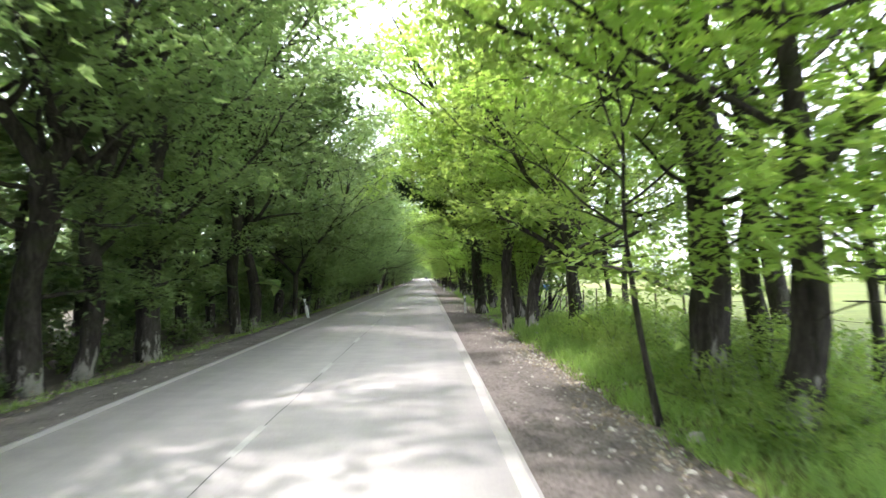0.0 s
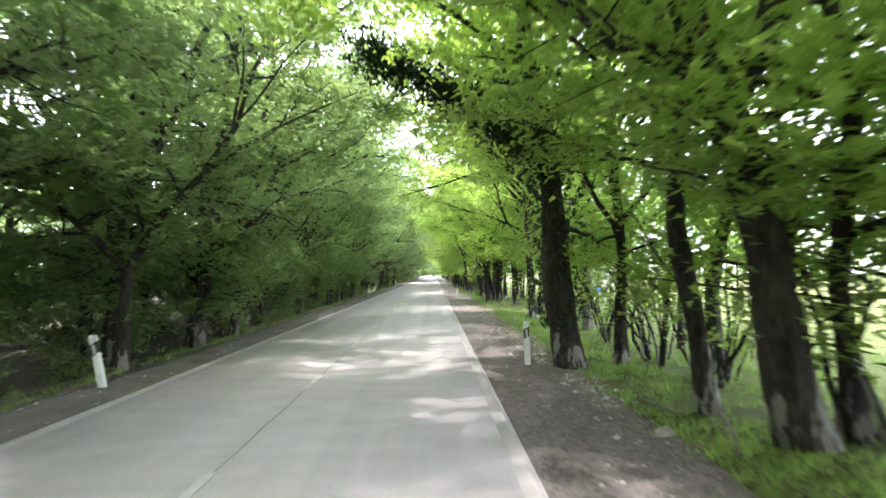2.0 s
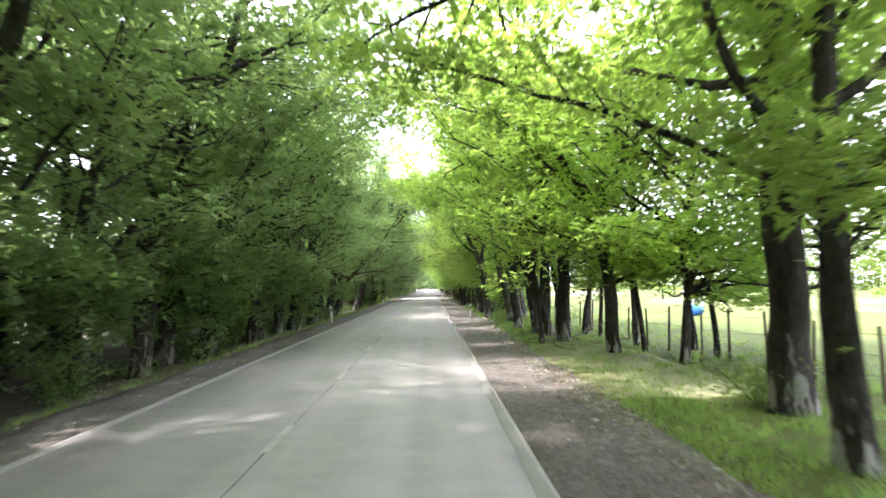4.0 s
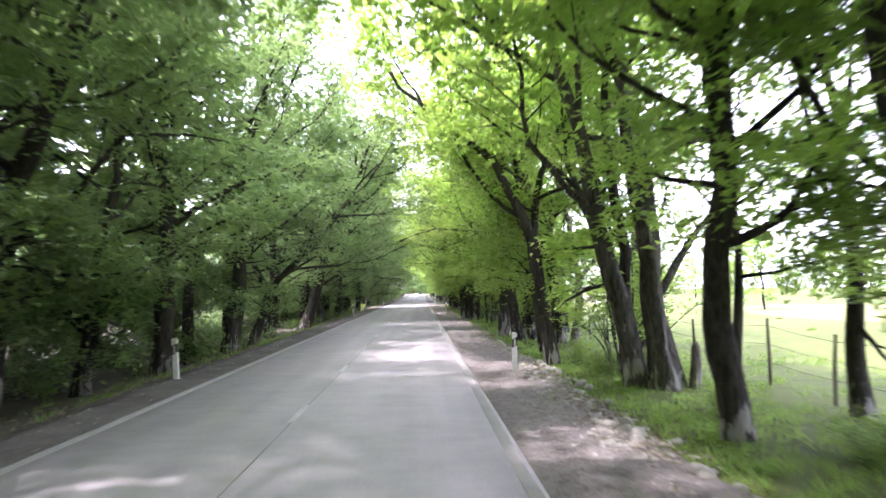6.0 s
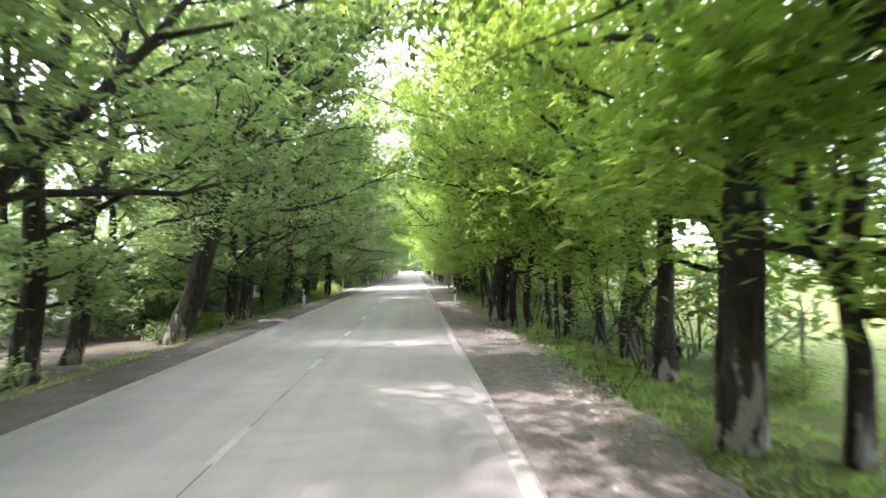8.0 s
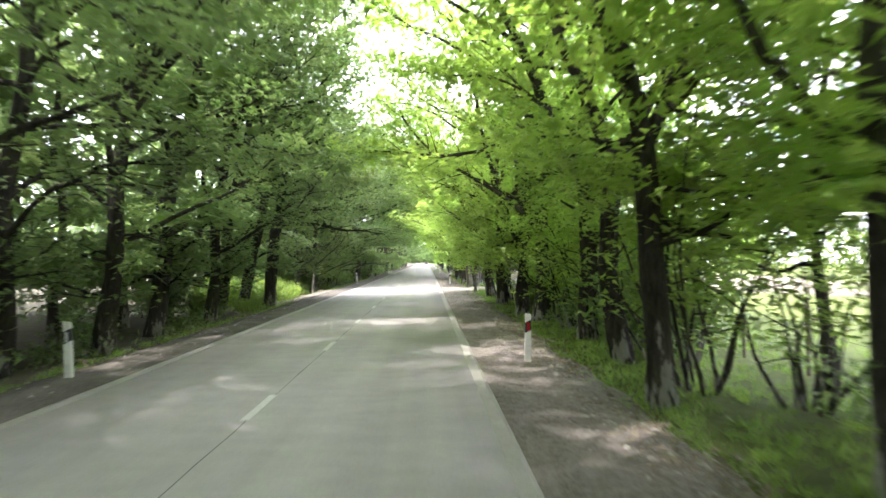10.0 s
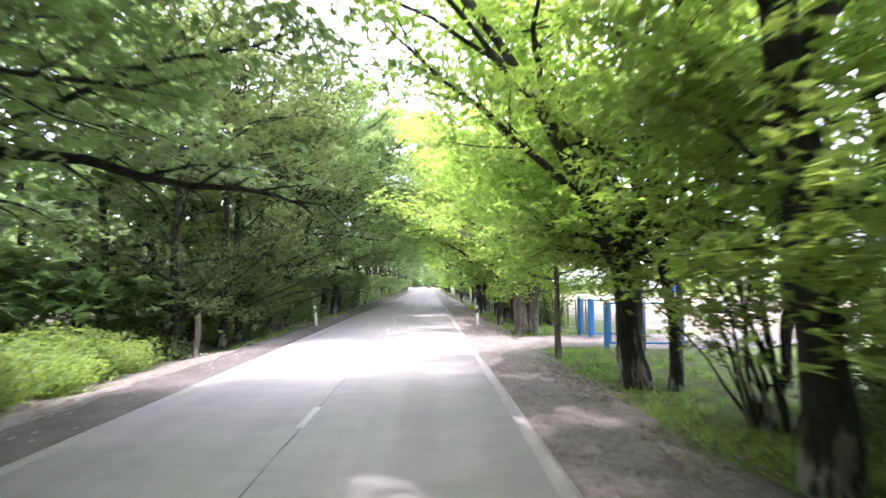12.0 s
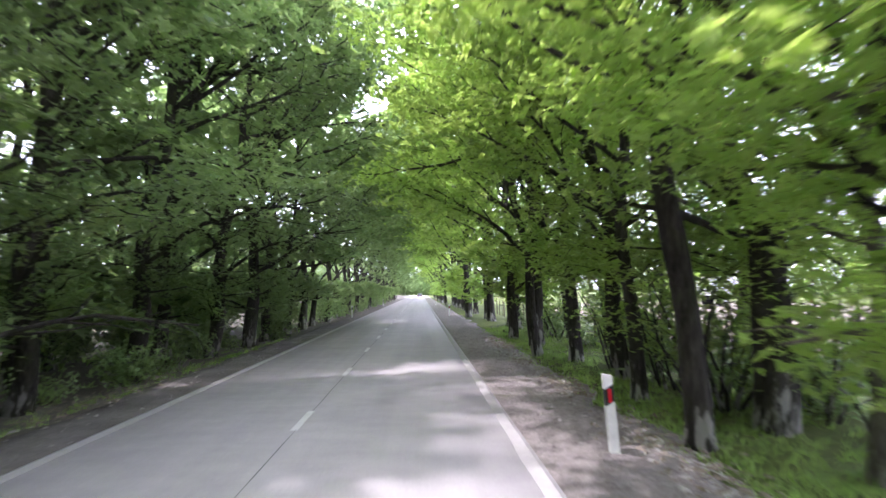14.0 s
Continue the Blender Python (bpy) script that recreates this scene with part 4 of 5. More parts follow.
def blades(name, count, region, hmin, hmax, mat, seed, label):
    """Grass blades, three-cornered, leaning at random, in tufts."""
    g = np.random.default_rng(seed)
    tufts = count // 14
    tx, ty = region(g, tufts)
    x = np.repeat(tx, 14) + g.normal(0, 0.09, tufts * 14)
    y = np.repeat(ty, 14) + g.normal(0, 0.09, tufts * 14)
    n = len(x)
    z = np.array([ground_height(a, b) for a, b in zip(x, y)]) - 0.02
    h = g.uniform(hmin, hmax, n) * np.repeat(g.uniform(0.6, 1.2, tufts), 14)
    a = g.uniform(0, 2 * np.pi, n)
    w = g.uniform(0.006, 0.016, n)
    p = np.stack([x, y, z], 1)
    side = np.stack([np.cos(a), np.sin(a), 0 * a], 1) * w[:, None]
    tip = np.stack([x + g.normal(0, 0.45, n) * h, y + g.normal(0, 0.45, n) * h, z + h], 1)
    v = np.stack([p - side, p + side, tip], 1).reshape(-1, 3)
    me = bpy.data.meshes.new(name)
    me.vertices.add(3 * n)
    me.vertices.foreach_set("co", v.astype(np.float32).ravel())
    me.loops.add(3 * n)
    me.loops.foreach_set("vertex_index", np.arange(3 * n, dtype=np.int32))
    me.polygons.add(n)
    me.polygons.foreach_set("loop_start", np.arange(0, 3 * n, 3, dtype=np.int32))
    me.materials.append(mat)
    me.update(calc_edges=True)
    return tagged(new(name, me), label, "grass", kind="stuff")


def verge_right(g, n):
    x = 5.0 + np.abs(g.normal(0, 1.5, n)) + 0.35 * np.sin(g.uniform(0, 6, n))
    y = g.uniform(20, 172, n)
    keep = ~((y > 137.4) & (y < 141.8)) & ~((y > 48.5) & (y < 58.5) & (x < 8.2) & (g.random(n) < 0.12))
    return np.where(keep, x, x + 14), y


blades("verge_grass", 84000, verge_right, 0.05, 0.19, GRASS, 1, "short fresh green grass along the gravel verge")
blades("meadow_grass", 42000, lambda g, n: (7.6 + 5.5 * g.random(n) ** 1.5, g.uniform(16, 136, n)), 0.06, 0.22, GRASS, 4, "lush green meadow grass along the fence")
blades("tall_grass", 22000, lambda g, n: (5.15 + np.abs(g.normal(0, 1.7, n)), g.uniform(-2, 21, n)), 0.12, 0.36, GRASS, 3, "tall green grass and herbs on the bank")
blades("forest_grass", 16000, lambda g, n: (-4.9 - np.abs(g.normal(0, 1.0, n)), g.uniform(0, 170, n)), 0.06, 0.22, GRASS, 2, "sparse grass tufts on the shaded bank")


# ---- stones and litter ----
def rock_mesh(seed, mat, rings=4, sides=7):
    v, fs = [], []
    for i in range(1, rings):
        t = math.pi * i / rings
        for k in range(sides):
            a = 2 * math.pi * k / sides
            d = Vector((math.sin(t) * math.cos(a), math.sin(t) * math.sin(a), math.cos(t)))
            r = 1 + 0.35 * noise.noise(d * 1.3 + Vector((seed, 0, 0)))
            v.append((d.x * r * 0.5, d.y * r * 0.42, d.z * r * 0.3 + 0.18))
    v += [(0, 0, 0.5), (0, 0, -0.12)]
    for i in range(rings - 2):
        for k in range(sides):
            q = (k + 1) % sides
            fs.append((i * sides + k, (i + 1) * sides + k, (i + 1) * sides + q, i * sides + q))
    for k in range(sides):
        q = (k + 1) % sides
        fs.append((len(v) - 2, k, q))
        fs.append((len(v) - 1, (rings - 2) * sides + q, (rings - 2) * sides + k))
    return mesh_from("stone", v, fs, mat, True)


rocks = [rock_mesh(k * 3.1, STONE) for k in range(4)]
for k in range(190):
    if k < 150:
        y, x = rng.uniform(61, 74), 4.85 + rng.gauss(0.1, 0.24)
    elif k < 168:
        y, x = rng.uniform(88.5, 93), 5.05 + rng.gauss(0.1, 0.2)
    else:
        y, x = rng.uniform(3, 165), 5.1 + rng.gauss(0.1, 0.2)
    st = tagged(new("stone", rocks[k % 4]), "rounded grey field stone at the gravel edge", "stone", "stones along the verge")
    sc = rng.choice((0.07, 0.09, 0.11, 0.13, 0.17, 0.26)) if k > 5 else rng.uniform(0.22, 0.33)
    if k < 6:
        x, y = 5.2 + 0.04 * k, 73.2 - 0.42 * k - (1.4 if k > 3 else 0)
    st.matrix_basis = pose(x, y, ground_height(x, y) + 0.02, rng.uniform(-15, 15), rng.uniform(-15, 15), rng.uniform(0, 360)) @ Matrix.Diagonal((sc, sc, sc, 1))

pv, pf = [], []
for k in range(5200):
    right = rng.random() < 0.8
    x = (3.3 + abs(rng.gauss(0, 0.55)) * 0.5 + 1.9 * rng.random() ** 0.5) if right else -3.3 - 1.5 * rng.random()
    y, r = rng.uniform(-2, 168), rng.choice((0.012, 0.018, 0.026, 0.04))
    z = (-0.03 if right else -0.04) + (0.0 if abs(x) < 5 else -0.03)
    b = len(pv)
    a = rng.uniform(0, 3)
    for i in range(4):
        t = a + i * math.pi / 2
        pv.append((x + r * math.cos(t) * rng.uniform(0.7, 1.2), y + r * math.sin(t) * rng.uniform(0.7, 1.2), z))
    pv.append((x, y, z + r * rng.uniform(0.5, 0.9)))
    pf += [(b + i, b + (i + 1) % 4, b + 4) for i in range(4)]
tagged(new("pebbles", mesh_from("pebbles", pv, pf, STONE)), "loose pebbles scattered over the gravel verge", "pebbles", kind="stuff")

for k, (x, y, ln, turn) in enumerate(((5.9, 58.2, 2.2, 30), (6.3, 57.0, 2.6, -20), (6.6, 56.4, 2.0, 75), (5.6, 59.3, 1.4, -60), (6.9, 58.9, 2.2, 10), (5.5, 21.8, 1.2, 80), (5.4, 24.6, 1.3, 60), (5.7, 26.5, 1.0, 120), (6.4, 55.2, 2.4, 100), (5.2, 95.5, 1.2, 70), (5.4, 121.5, 1.3, 95), (5.3, 117.5, 1.5, 85))):
    rb = random.Random(300 + k)
    tb = Tubes()
    pts = wander(rb, Vector((0, 0, 0.03)), Vector((1, 0, 0.12)), ln, 6, 0.12, -0.03)
    pts = [Vector((p.x, p.y, max(0.02, p.z))) for p in pts]
    tb.add(pts, [0.03 * (1 - 0.13 * i) for i in range(7)], 5, 0.2, k)
    for j in range(4):
        q, d = along(pts, 0.3 + 0.17 * j)
        tw = wander(rb, q, Vector((0.8, rb.choice((-1, 1)) * 0.8, 0.5)), ln * 0.35, 4, 0.15, 0.0)
        tb.add([Vector((p.x, p.y, max(0.01, p.z))) for p in tw], [0.011 * (1 - 0.2 * i) for i in range(5)], 4)
    br = tagged(new("fallen_branch", tb.mesh("fallen_branch", TWIG)), "dry bare fallen branch on the verge", "branch", "fallen branches")
    br.matrix_basis = pose(x, y, ground_height(x, y) + 0.01, 0, 0, turn)


def chips(name, count, spread, mat, seed, label):
    """Small flat clods, chips and curled leaves lying at the edge of the gravel."""
    rc = random.Random(seed)
    v, fs = [], []
    while len(fs) < 4 * count:
        y = rc.uniform(-1, 166)
        if 137 < y < 142:
            continue
        x, r = spread(rc, y)
        if noise.noise((x * 0.5, y * 0.45, 31.0)) < rc.uniform(-0.45, 0.3):
            continue
        z = max(ground_height(x, y), -0.045) + 0.01
        b, a = len(v), rc.uniform(0, 6)
        for i in range(4):
            t = a + i * math.pi / 2 + rc.uniform(-0.4, 0.4)
            v.append((x + r * math.cos(t) * rc.uniform(0.5, 1.3), y + r * math.sin(t) * rc.uniform(0.5, 1.3), z + rc.uniform(-0.3, 0.15) * r))
        v.append((x + rc.uniform(-0.3, 0.3) * r, y, z + r * rc.uniform(0.2, 0.7)))
        fs += [(b + i, b + (i + 1) % 4, b + 4) for i in range(4)]
    return tagged(new(name, mesh_from(name, v, fs, mat)), label, "litter", kind="stuff")


chips("verge_litter", 11000, lambda rc, y: (rc.gauss(4.9, 0.26), rc.choice((0.02, 0.03, 0.045, 0.07))), LITTER, 41, "pale dry leaves, clods and bark chips along the gravel edge")
chips("forest_litter", 3500, lambda rc, y: (-rc.gauss(4.75, 0.3), rc.choice((0.02, 0.03, 0.045))), LITTER, 42, "dry leaf litter along the shaded road edge")
chips("straw_litter", 2600, lambda rc, y: (rc.uniform(5.0, 8.3), rc.choice((0.02, 0.03, 0.045, 0.06))) if 48 < y < 58.3 else (rc.gauss(5.0, 0.2), 0.02), LITTER, 44, "cut straw, chips and twigs on the bare verge")
chips("clods", 9000, lambda rc, y: (rc.uniform(3.35, 5.1), rc.choice((0.012, 0.02, 0.03, 0.05))), GRAVEL, 45, "brown clods and grit on the trodden verge")
chips("rubble", 4600, lambda rc, y: (rc.gauss(4.75, 0.3), rc.choice((0.02, 0.03, 0.05, 0.08))) if 60 < y < 75 or rc.random() < 0.3 else (rc.gauss(5.0, 0.15), rc.choice((0.015, 0.025, 0.04))), STONE, 43, "broken pale rubble in the gravel verge")


def sapling_clump(seed):
    """Thin crooked shoots from one root, with sparse leaves on top."""
    rs = random.Random(seed)
    g = np.random.default_rng(seed)
    top = new("sapling_clump")
    shoots, centres = Tubes(), []
    for k in range(9):
        a = rs.uniform(0, 6.28)
        q = Vector((0.45 * rs.random() * math.cos(a), 0.45 * rs.random() * math.sin(a), -0.1))
        h = rs.uniform(1.6, 3.8)
        pts = wander(rs, q, Vector((0.35 * math.cos(a), 0.35 * math.sin(a), 1)), h, 7, 0.13, 0.03)
        r = rs.uniform(0.018, 0.05)
        shoots.add(pts, [r * (1 - 0.11 * i) for i in range(8)], 6, 0.3, k)
        for f in (0.5, 0.7, 0.95):
            q, d = along(pts, f)
            tw = wander(rs, q, Vector((rs.uniform(-1, 1), rs.uniform(-1, 1), 0.4)), 0.8, 3, 0.2, 0.0)
            shoots.add(tw, [r * 0.4, r * 0.3, r * 0.2, 0.004], 4)
            for p in tw[1:]:
                centres.append(np.array(p) + g.normal(0, 1, (10, 3)) * np.array([0.26, 0.26, 0.09]))
    new("branchwork", shoots.mesh("branchwork", BARK)).parent = top
    new("foliage", leaf_mesh("foliage", np.concatenate(centres), 0.19, LEAF_RIGHT, g)).parent = top
    return tagged(top, "clump of thin crooked dark saplings under the trees", "sapling", "saplings under the roadside trees")


CLUMPS = [sapling_clump(500 + k) for k in range(3)]
for k in range(46):
    y = rng.uniform(85, 130) if k < 26 else rng.uniform(148, 166) if k < 34 else rng.uniform(20, 48) if k < 42 else rng.uniform(72, 84)
    put(CLUMPS, rng.uniform(6.4, 8.4), y, rng.uniform(0, 360), rng.uniform(0.75, 1.15), k)

snag = Tubes()
pts = [Vector(p) for p in ((0, 0, -0.2), (0.02, 0, 0.3), (0.15, 0.05, 0.62), (0.02, 0.02, 1.0), (0.12, 0, 1.3))]
snag.add(pts, [0.045, 0.04, 0.035, 0.028, 0.012], 7, 0.3, 3)
snag.add([pts[2], Vector((0.36, 0.1, 0.66)), Vector((0.5, 0.1, 0.64))], [0.028, 0.02, 0.008], 6, 0.3, 5)
snag.add([pts[3], Vector((0.2, 0.1, 1.12)), Vector((0.42, 0.12, 1.2))], [0.024, 0.016, 0.006], 6, 0.3, 6)
dead = tagged(new("dead_sapling", snag.mesh("dead_sapling", BARK)), "crooked dead sapling with broken branch stubs", "dead sapling")
dead.matrix_basis = pose(6.35, 127.3, ground_height(6.35, 127.3))

# ---- road posts ----
def part(name, bm, mat, parent, label="", bevel=0.0):
    """Links a bmesh as one mesh object under a thing or a part."""
    if bevel:
        bmesh.ops.bevel(bm, geom=list(bm.edges), offset=bevel, segments=2, affect="EDGES", clamp_overlap=True)
    me = bpy.data.meshes.new(name)
    bm.to_mesh(me)
    bm.free()
    me.materials.append(mat)
    ob = new(name, me)
    ob.parent = parent
    return tagged(ob, label) if label else ob


def box(x0, x1, y0, y1, z0, z1, shear=0.0):
    """A box; shear lifts its +x side."""
    bm = bmesh.new()
    vs = [bm.verts.new((x, y, z + (shear if x == x1 else 0.0))) for z in (z0, z1) for y in (y0, y1) for x in (x0, x1)]
    for f in ((0, 2, 3, 1), (4, 5, 7, 6), (0, 1, 5, 4), (2, 6, 7, 3), (0, 4, 6, 2), (1, 3, 7, 5)):
        bm.faces.new([vs[i] for i in f])
    bmesh.ops.recalc_face_normals(bm, faces=bm.faces)
    return bm


def rod(p, q, r, sides=8):
    bm = bmesh.new()
    p, q = Vector(p), Vector(q)
    d = q - p
    bmesh.ops.create_cone(bm, cap_ends=True, segments=sides, radius1=r, radius2=r, depth=d.length)
    bmesh.ops.transform(bm, matrix=Matrix.Translation((p + q) / 2) @ d.to_track_quat("Z", "Y").to_matrix().to_4x4(), verts=bm.verts)
    return bm


def road_post(red):
    top = new("road_post")
    w, t = 0.062, 0.045
    bm = box(-w, w, -t, t, -0.25, 0.62)
    for v in bm.verts:
        if v.co.z > 0.5 and v.co.x > 0:
            v.co.z += 0.06
    part("body", bm, POST_WHITE, top, bevel=0.008)
    part("band", box(-w + 0.004, w - 0.004, -t + 0.004, t - 0.004, 0.60, 0.83, 0.06), POST_BLACK, top, "black slanted band")
    bm = box(-w, w, -t, t, 0.82, 0.99)
    for v in bm.verts:
        v.co.z += 0.06 if v.co.z < 0.9 and v.co.x > 0 else 0.03 if v.co.x < 0 and v.co.z > 0.9 else 0.0
    part("cap", bm, POST_WHITE, top, bevel=0.008)
    part("reflector", box(-0.024, 0.024, -t - 0.006, -t + 0.006, 0.655, 0.83), REFLECTOR_RED if red else REFLECTOR_PALE, top, "red reflector" if red else "pale reflector", 0.003)
    return tagged(top, "white plastic road post with slanted black band and " + ("red" if red else "pale") + " reflector", "road post", "road posts")


post_r, post_l = road_post(True), road_post(False)
for k, (x, y, lean) in enumerate(((4.22, 31.2, -2), (4.3, 72.5, 1), (4.22, 109.9, 0), (4.18, 148.1, -4), (4.2, 188.5, 0), (4.2, 229.0, 0), (4.2, -9.0, 0))):
    ob = post_r if k == 2 else copy_thing(post_l if k < 2 else post_r, Matrix())
    ob.matrix_basis = pose(x, y, -0.05, 0, lean, 0)
for k, (x, y, lean) in enumerate(((-4.03, 29.0, -12), (-4.17, 72.2, -4), (-4.13, 108.3, -3), (-4.05, 148.0, -6), (-4.1, 189.0, 0), (-4.1, 229.5, 0), (-4.1, -9.5, 0))):
    ob = post_l if k == 0 else copy_thing(post_l, Matrix())
    ob.matrix_basis = pose(x, y, -0.07, 0, lean, 0)

for x, y, h, lean in ((-5.05, 67.2, 1.0, 12), (-6.0, 138.0, 1.5, 2), (7.5, 69.4, 0.95, 4)):
    tb = Tubes()
    tb.add([Vector((0, 0, -0.3)), Vector((0.01, 0, 0.1)), Vector((0.03, 0.01, h * 0.5)), Vector((0.02, 0.02, h * 0.9)), Vector((0.03, 0.02, h))], [0.16, 0.11, 0.1, 0.085, 0.03], 9, 0.3, x)
    st = tagged(new("tree_stump", tb.mesh("tree_stump", BARK_GREY)), "pale weathered broken tree stump beside the road", "tree stump")
    st.matrix_basis = pose(x, y, ground_height(x, y), 0, lean, 0)


# ---- meadow fence ----
def fence(y0, y1, x_of, step, seed):
    rf = random.Random(seed)
    top = tagged(new("fence"), "weathered wooden post and wire meadow fence", "fence")
    y, tops = y0, []
    while y <= y1:
        x = x_of(y) + rf.uniform(-0.1, 0.1)
        z = ground_height(x, y)
        h = rf.uniform(1.2, 1.42)
        tb = Tubes()
        lx, ly = rf.uniform(-0.06, 0.06), rf.uniform(-0.06, 0.06)
        tb.add([Vector((x, y, z - 0.3)), Vector((x + lx * 0.4, y + ly * 0.4, z + h * 0.5)), Vector((x + lx, y + ly, z + h)), Vector((x + lx, y + ly, z + h + 0.02))], [0.036, 0.034, 0.03, 0.016], 7, 0.3, y)
        new("post", tb.mesh("post", WOOD)).parent = top
        tops.append((Vector((x, y, z)), Vector((x + lx, y + ly, z + h)), h))
        y += step * rf.uniform(0.8, 1.2)
    for level in (0.35, 0.62, 0.9):
        tw = Tubes()
        pts = []
        for i, (b, t, h) in enumerate(tops):
            pts.append(b.lerp(t, level))
            if i + 1 < len(tops):
                m = pts[-1].lerp(tops[i + 1][0].lerp(tops[i + 1][1], level), 0.5)
                pts.append(m - Vector((0, 0, 0.03)))
        tw.add(pts, [0.005] * len(pts), 4)
        new("wire", tw.mesh("wire", WIRE)).parent = top
    return top


fence(-8.0, 133.0, lambda y: 9.35 + 0.35 * math.sin(y * 0.05) - 0.35 * smooth01((25 - y) / 8), 1.75, 1)
fence(143.6, 190.0, lambda y: 8.5 + 0.1 * math.sin(y * 0.3), 1.5, 2)


# ---- blue gate ----
def gate_post(x, y, h, r):
    top = new("gate_post")
    part("shaft", box(-r, r, -r, r, -0.3, h), GATE_BLUE, top, bevel=0.008)
    part("cap", box(-r - 0.008, r + 0.008, -r - 0.008, r + 0.008, h, h + 0.015), GATE_BLUE, top)
    top.matrix_basis = pose(x, y, ground_height(x, y))
    return tagged(top, "blue painted square steel gate post", "gate post", "gate posts")


def gate_leaf(x, y, turn, length, name):
    top = new("gate_leaf")
    h0, h1, r = 0.12, 1.45, 0.025
    part("frame", box(0, length, -r, r, h1 - 2 * r, h1), GATE_BLUE, top, bevel=0.004)
    part("frame", box(0, length, -r, r, h0, h0 + 2 * r), GATE_BLUE, top, bevel=0.004)
    for u in (0.0, length - 2 * r):
        part("frame", box(u, u + 2 * r, -r - 0.002, r + 0.002, h0 + 2 * r, h1 - 2 * r), GATE_BLUE, top, bevel=0.004)
    n = int(length / 0.09)
    for k in range(1, n):
        u = length * k / n
        part("mesh_wire", rod((u, 0, h0 + 0.02), (u, 0, h1 - 0.02), 0.0028, 4), METAL, top)
    for k in range(1, 14):
        z = h0 + (h1 - h0) * k / 14
        part("mesh_wire", rod((0.02, 0, z), (length - 0.02, 0, z), 0.0028, 4), METAL, top)
    top.matrix_basis = pose(x, y, ground_height(x, y) + 0.02, 0, 0, turn)
    return tagged(top, "open gate leaf of blue steel tube and wire mesh", "gate", "gate leaves")


gate_post(7.9, 140.9, 1.5, 0.075)
gate_post(7.75, 142.0, 1.5, 0.06)
gate_post(8.2, 143.1, 1.4, 0.04)
gate_post(7.4, 137.4, 1.5, 0.07)
gate_leaf(8.0, 140.92, 8, 2.2, "left")
gate_leaf(7.5, 137.4, -3, 2.4, "right")
leaf = gate_leaf(7.86, 141.0, 92, 0.9, "wicket")


# ---- things in the meadow ----
shed = new("shed")
part("wall", box(-0.65, 0.65, -0.6, 0.6, 0.0, 1.95), SHED_WHITE, shed, bevel=0.01)
bm = box(-0.85, 0.85, -0.8, 0.8, 1.98, 2.05)
for v in bm.verts:
    v.co.z += 0.16 * v.co.y
part("roof", bm, SHED_WHITE, shed, "white sheet metal sloping roof", 0.01)
part("door", box(-0.33, 0.33, -0.63, -0.6, 0.1, 1.8), SHED_WHITE, shed, bevel=0.006)
for x in (-0.45, 0.45):
    part("batten", box(x - 0.03, x + 0.03, -0.615, -0.602, 0.05, 1.9), SHED_WHITE, shed)
shed.matrix_basis = pose(21.0, 78.2, ground_height(21.0, 78.2), 0, 0, -35)
tagged(shed, "small white wooden outhouse with sloping roof", "shed")

barrel = new("barrel")
bm = bmesh.new()
for z, r in ((0.0, 0.27), (0.05, 0.29), (0.28, 0.3), (0.3, 0.32), (0.32, 0.3), (0.58, 0.3), (0.6, 0.32), (0.62, 0.3), (0.85, 0.29), (0.9, 0.27)):
    ring = [bm.verts.new((r * math.cos(k * math.pi / 9), r * math.sin(k * math.pi / 9), z)) for k in range(18)]
    if z:
        for k in range(18):
            bm.faces.new((last[k], last[(k + 1) % 18], ring[(k + 1) % 18], ring[k]))
    last = ring
bm.faces.new(last)
part("drum", bm, TRUCK_BLUE, barrel)
part("lid_ring", rod((0, 0, 0.89), (0, 0, 0.92), 0.275, 18), GATE_BLUE, barrel)
barrel.matrix_basis = pose(16.6, 69.6, ground_height(16.6, 69.6) + 0.3, 0, 90, 25)
tagged(barrel, "blue plastic drum lying in the meadow grass", "barrel")

frame_ob = new("metal_frame")
for x in (-0.3, 0.3):
    part("leg", rod((x, 0, -0.2), (x, 0, 1.75), 0.03), METAL, frame_ob)
for z in (0.9, 1.7):
    part("rung", rod((-0.3, 0, z), (0.3, 0, z), 0.025), METAL, frame_ob)
frame_ob.matrix_basis = pose(15.0, 82.0, ground_height(15.0, 82.0), 0, 0, 25)
tagged(frame_ob, "upright grey metal pipe frame in the meadow", "metal frame")


def wheel(parent, x, y, r, w):
    t = part("wheel", rod((x - w / 2, y, r), (x + w / 2, y, r), r, 20), TYRE, parent, "black rubber tyre", 0.02)
    s = 1 if x > 0 else -1
    part("rim", rod((x + s * w * 0.3, y, r), (x + s * (w / 2 + 0.01), y, r), r * 0.55, 16), METAL, t, "grey steel rim")


truck = new("truck")
part("chassis", box(-0.45, 0.45, -3.2, 3.2, 0.6, 0.85), POST_BLACK, truck, bevel=0.02)
part("cargo_box", box(-1.15, 1.15, -3.4, 1.2, 0.95, 2.5), TRUCK_WHITE, truck, "white cargo box", 0.04)
bm = box(-1.1, 1.1, 1.35, 3.3, 0.7, 2.45)
for v in bm.verts:
    if v.co.z > 2 and v.co.y > 3:
        v.co.y -= 0.35
part("cab", bm, TRUCK_BLUE, truck, "blue cab", 0.08)
part("windscreen", box(-0.95, 0.95, 3.12, 3.2, 1.6, 2.15), GLASS, truck, "dark windscreen")
for x in (-1.1, 1.1):
    part("side_window", box(x - 0.02, x + 0.02, 1.8, 2.8, 1.6, 2.15), GLASS, truck, "dark side window")
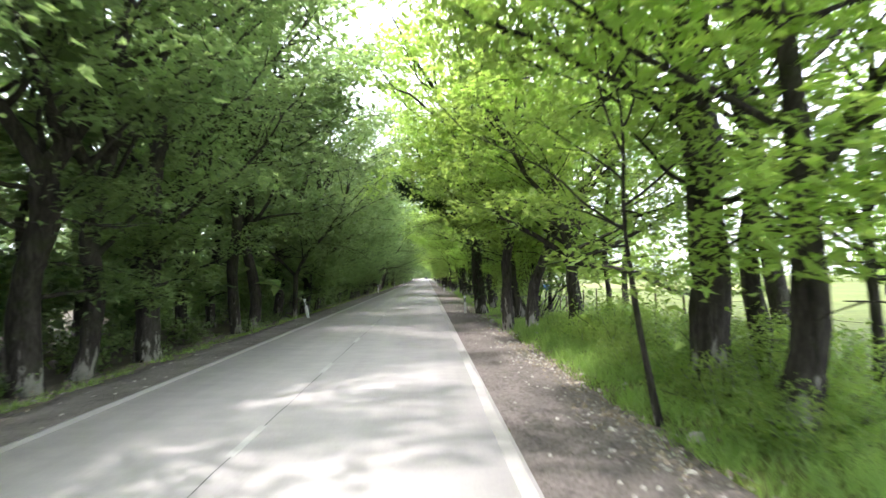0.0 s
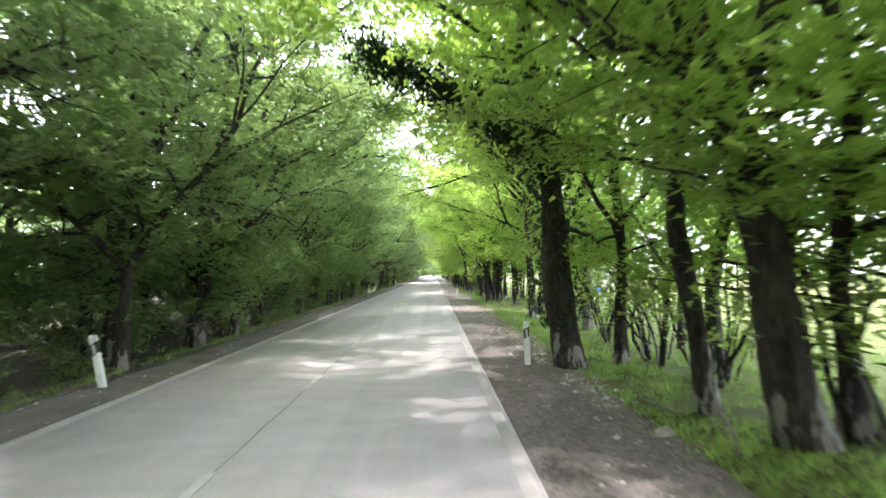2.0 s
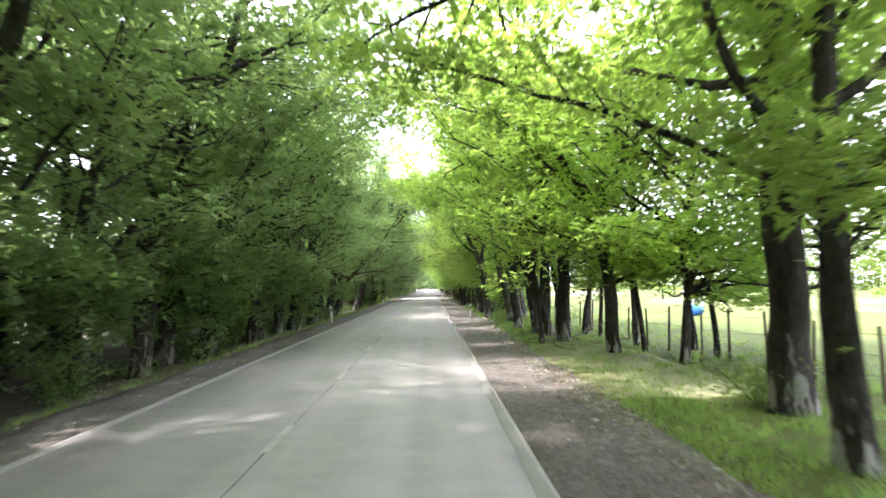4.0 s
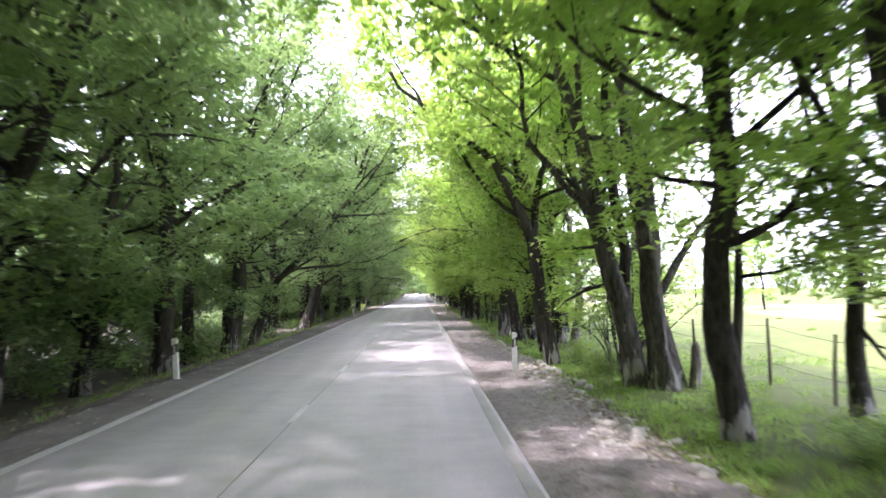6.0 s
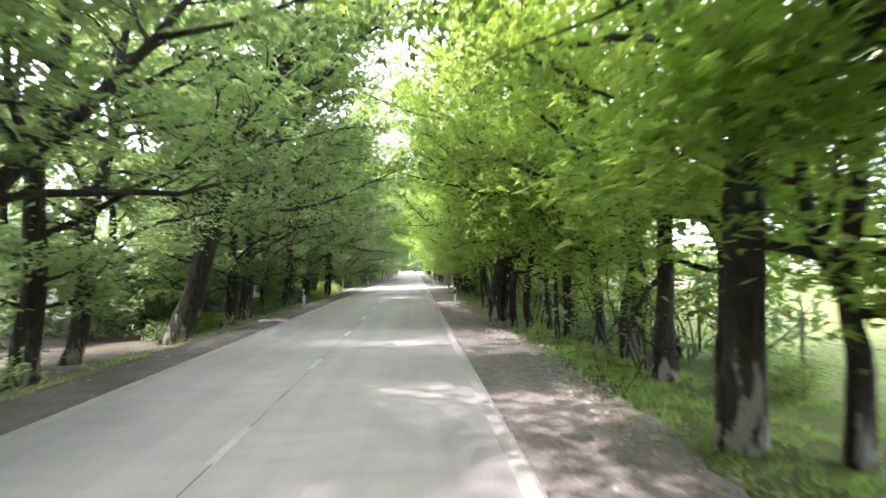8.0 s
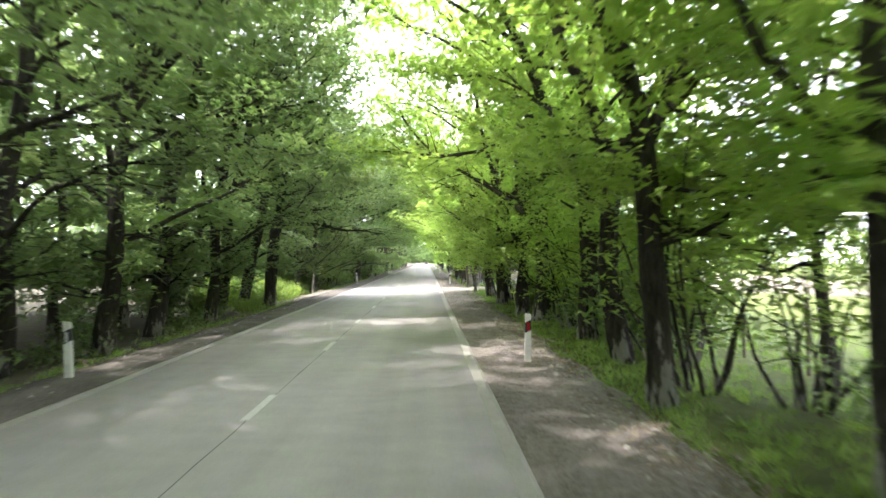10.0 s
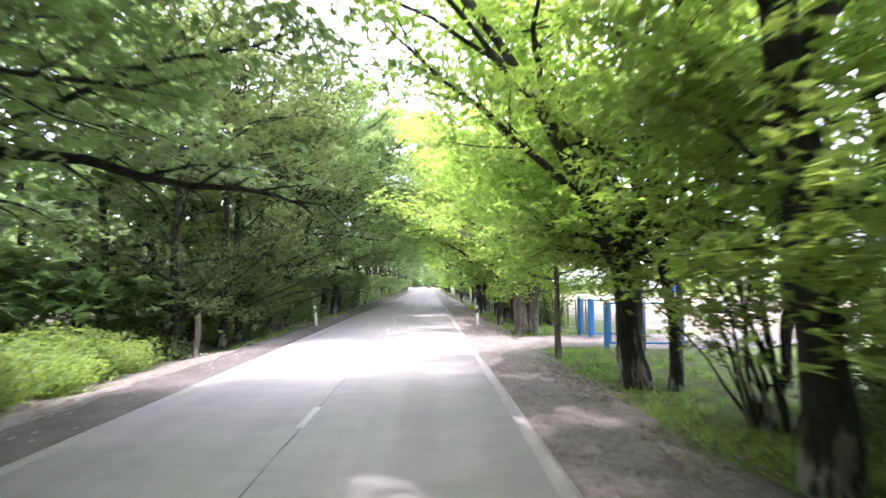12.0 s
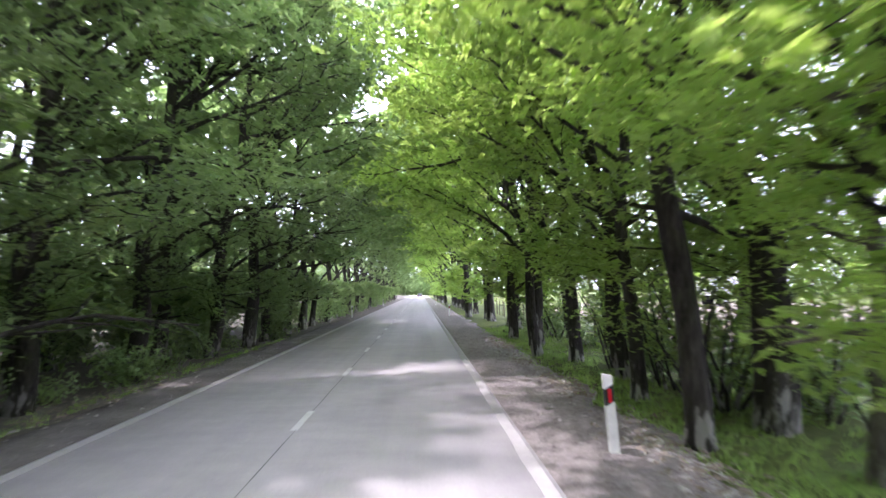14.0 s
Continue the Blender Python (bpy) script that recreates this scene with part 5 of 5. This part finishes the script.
part("bumper", box(-1.1, 1.1, 3.3, 3.45, 0.45, 0.75), TRUCK_WHITE, truck, bevel=0.03)
for y in (-2.2, 2.3):
    for x in (-0.95, 0.95):
        wheel(truck, x, y, 0.48, 0.3)
truck.matrix_basis = pose(29.0, 188.0, ground_height(29.0, 188.0) + 0.06, 0, 0, -80)
tagged(truck, "parked truck with white box and blue cab", "truck")

car = new("car")
bm = box(-0.85, 0.85, -2.1, 2.1, 0.25, 0.85)
part("body", bm, CAR_GREY, car, bevel=0.1)
bm = box(-0.75, 0.75, -1.5, 1.0, 0.85, 1.42)
for v in bm.verts:
    if v.co.z > 1.2:
        v.co.y *= 0.62
        v.co.x *= 0.82
part("cabin", bm, CAR_GREY, car, bevel=0.05)
part("rear_window", box(-0.55, 0.55, -1.32, -1.24, 0.95, 1.3), GLASS, car, "dark rear window")
for x in (-0.6, 0.6):
    part("tail_light", box(x - 0.14, x + 0.14, -2.13, -2.08, 0.6, 0.75), REFLECTOR_RED, car, "red tail light")
for y in (-1.3, 1.3):
    for x in (-0.75, 0.75):
        wheel(car, x, y, 0.3, 0.2)
car.matrix_basis = pose(1.6, 352, 0)
tagged(car, "small dark grey car far along the road", "car")


# ---- far woods and hills ----
def woods(name, path, count, hmin, hmax, size, mat, seed, label):
    """A distant belt of trees as clumps of leaves over trunks."""
    g = np.random.default_rng(seed)
    t = g.uniform(0, 1, count)
    c = np.array([path(a) for a in t])
    r = g.uniform(2.5, 4.5, count)
    h = g.uniform(hmin, hmax, count)
    per = 160 if count < 300 else 90
    k = np.repeat(np.arange(count), per)
    d = g.normal(0, 1, (count * per, 3))
    d /= np.linalg.norm(d, axis=1)[:, None]
    d *= g.uniform(0.55, 1.0, (count * per, 1))
    pts = np.stack([c[k, 0] + d[:, 0] * r[k], c[k, 1] + d[:, 1] * r[k], h[k] * (0.5 + 0.5 * d[:, 2])], 1)
    return tagged(new(name, leaf_mesh(name, pts, size, mat, g, 0.7)), label, "woods", kind="stuff")


woods("far_woods_right", lambda a: (95 + 25 * math.sin(a * 9), -60 + 560 * a), 240, 7, 12, 1.1, LEAF_BUSH, 5, "distant belt of trees across the meadow")
woods("far_woods_left", lambda a: (-17 - 46 * ((a * 7919.37) % 1.0), -45 + 400 * a), 420, 11, 17, 1.5, LEAF_LEFT, 6, "deep wood behind the roadside trees")
woods("far_woods_end", lambda a: (-32 + 64 * a, 437 + 6 * math.sin(a * 20)), 90, 9, 16, 1.9, LEAF_LEFT, 7, "wood closing the far end of the road")
for k, (x, y, sc) in enumerate(((24, 62, 0.8), (33, 75, 0.9), (27, 98, 0.7), (38, 120, 0.9), (46, 175, 0.7), (52, 205, 0.8), (40, 45, 0.9), (30, 28, 0.7), (22, 40, 0.6), (48, 150, 0.8))):
    put(FAR_R, x, y, k * 50, sc * 0.55, k)
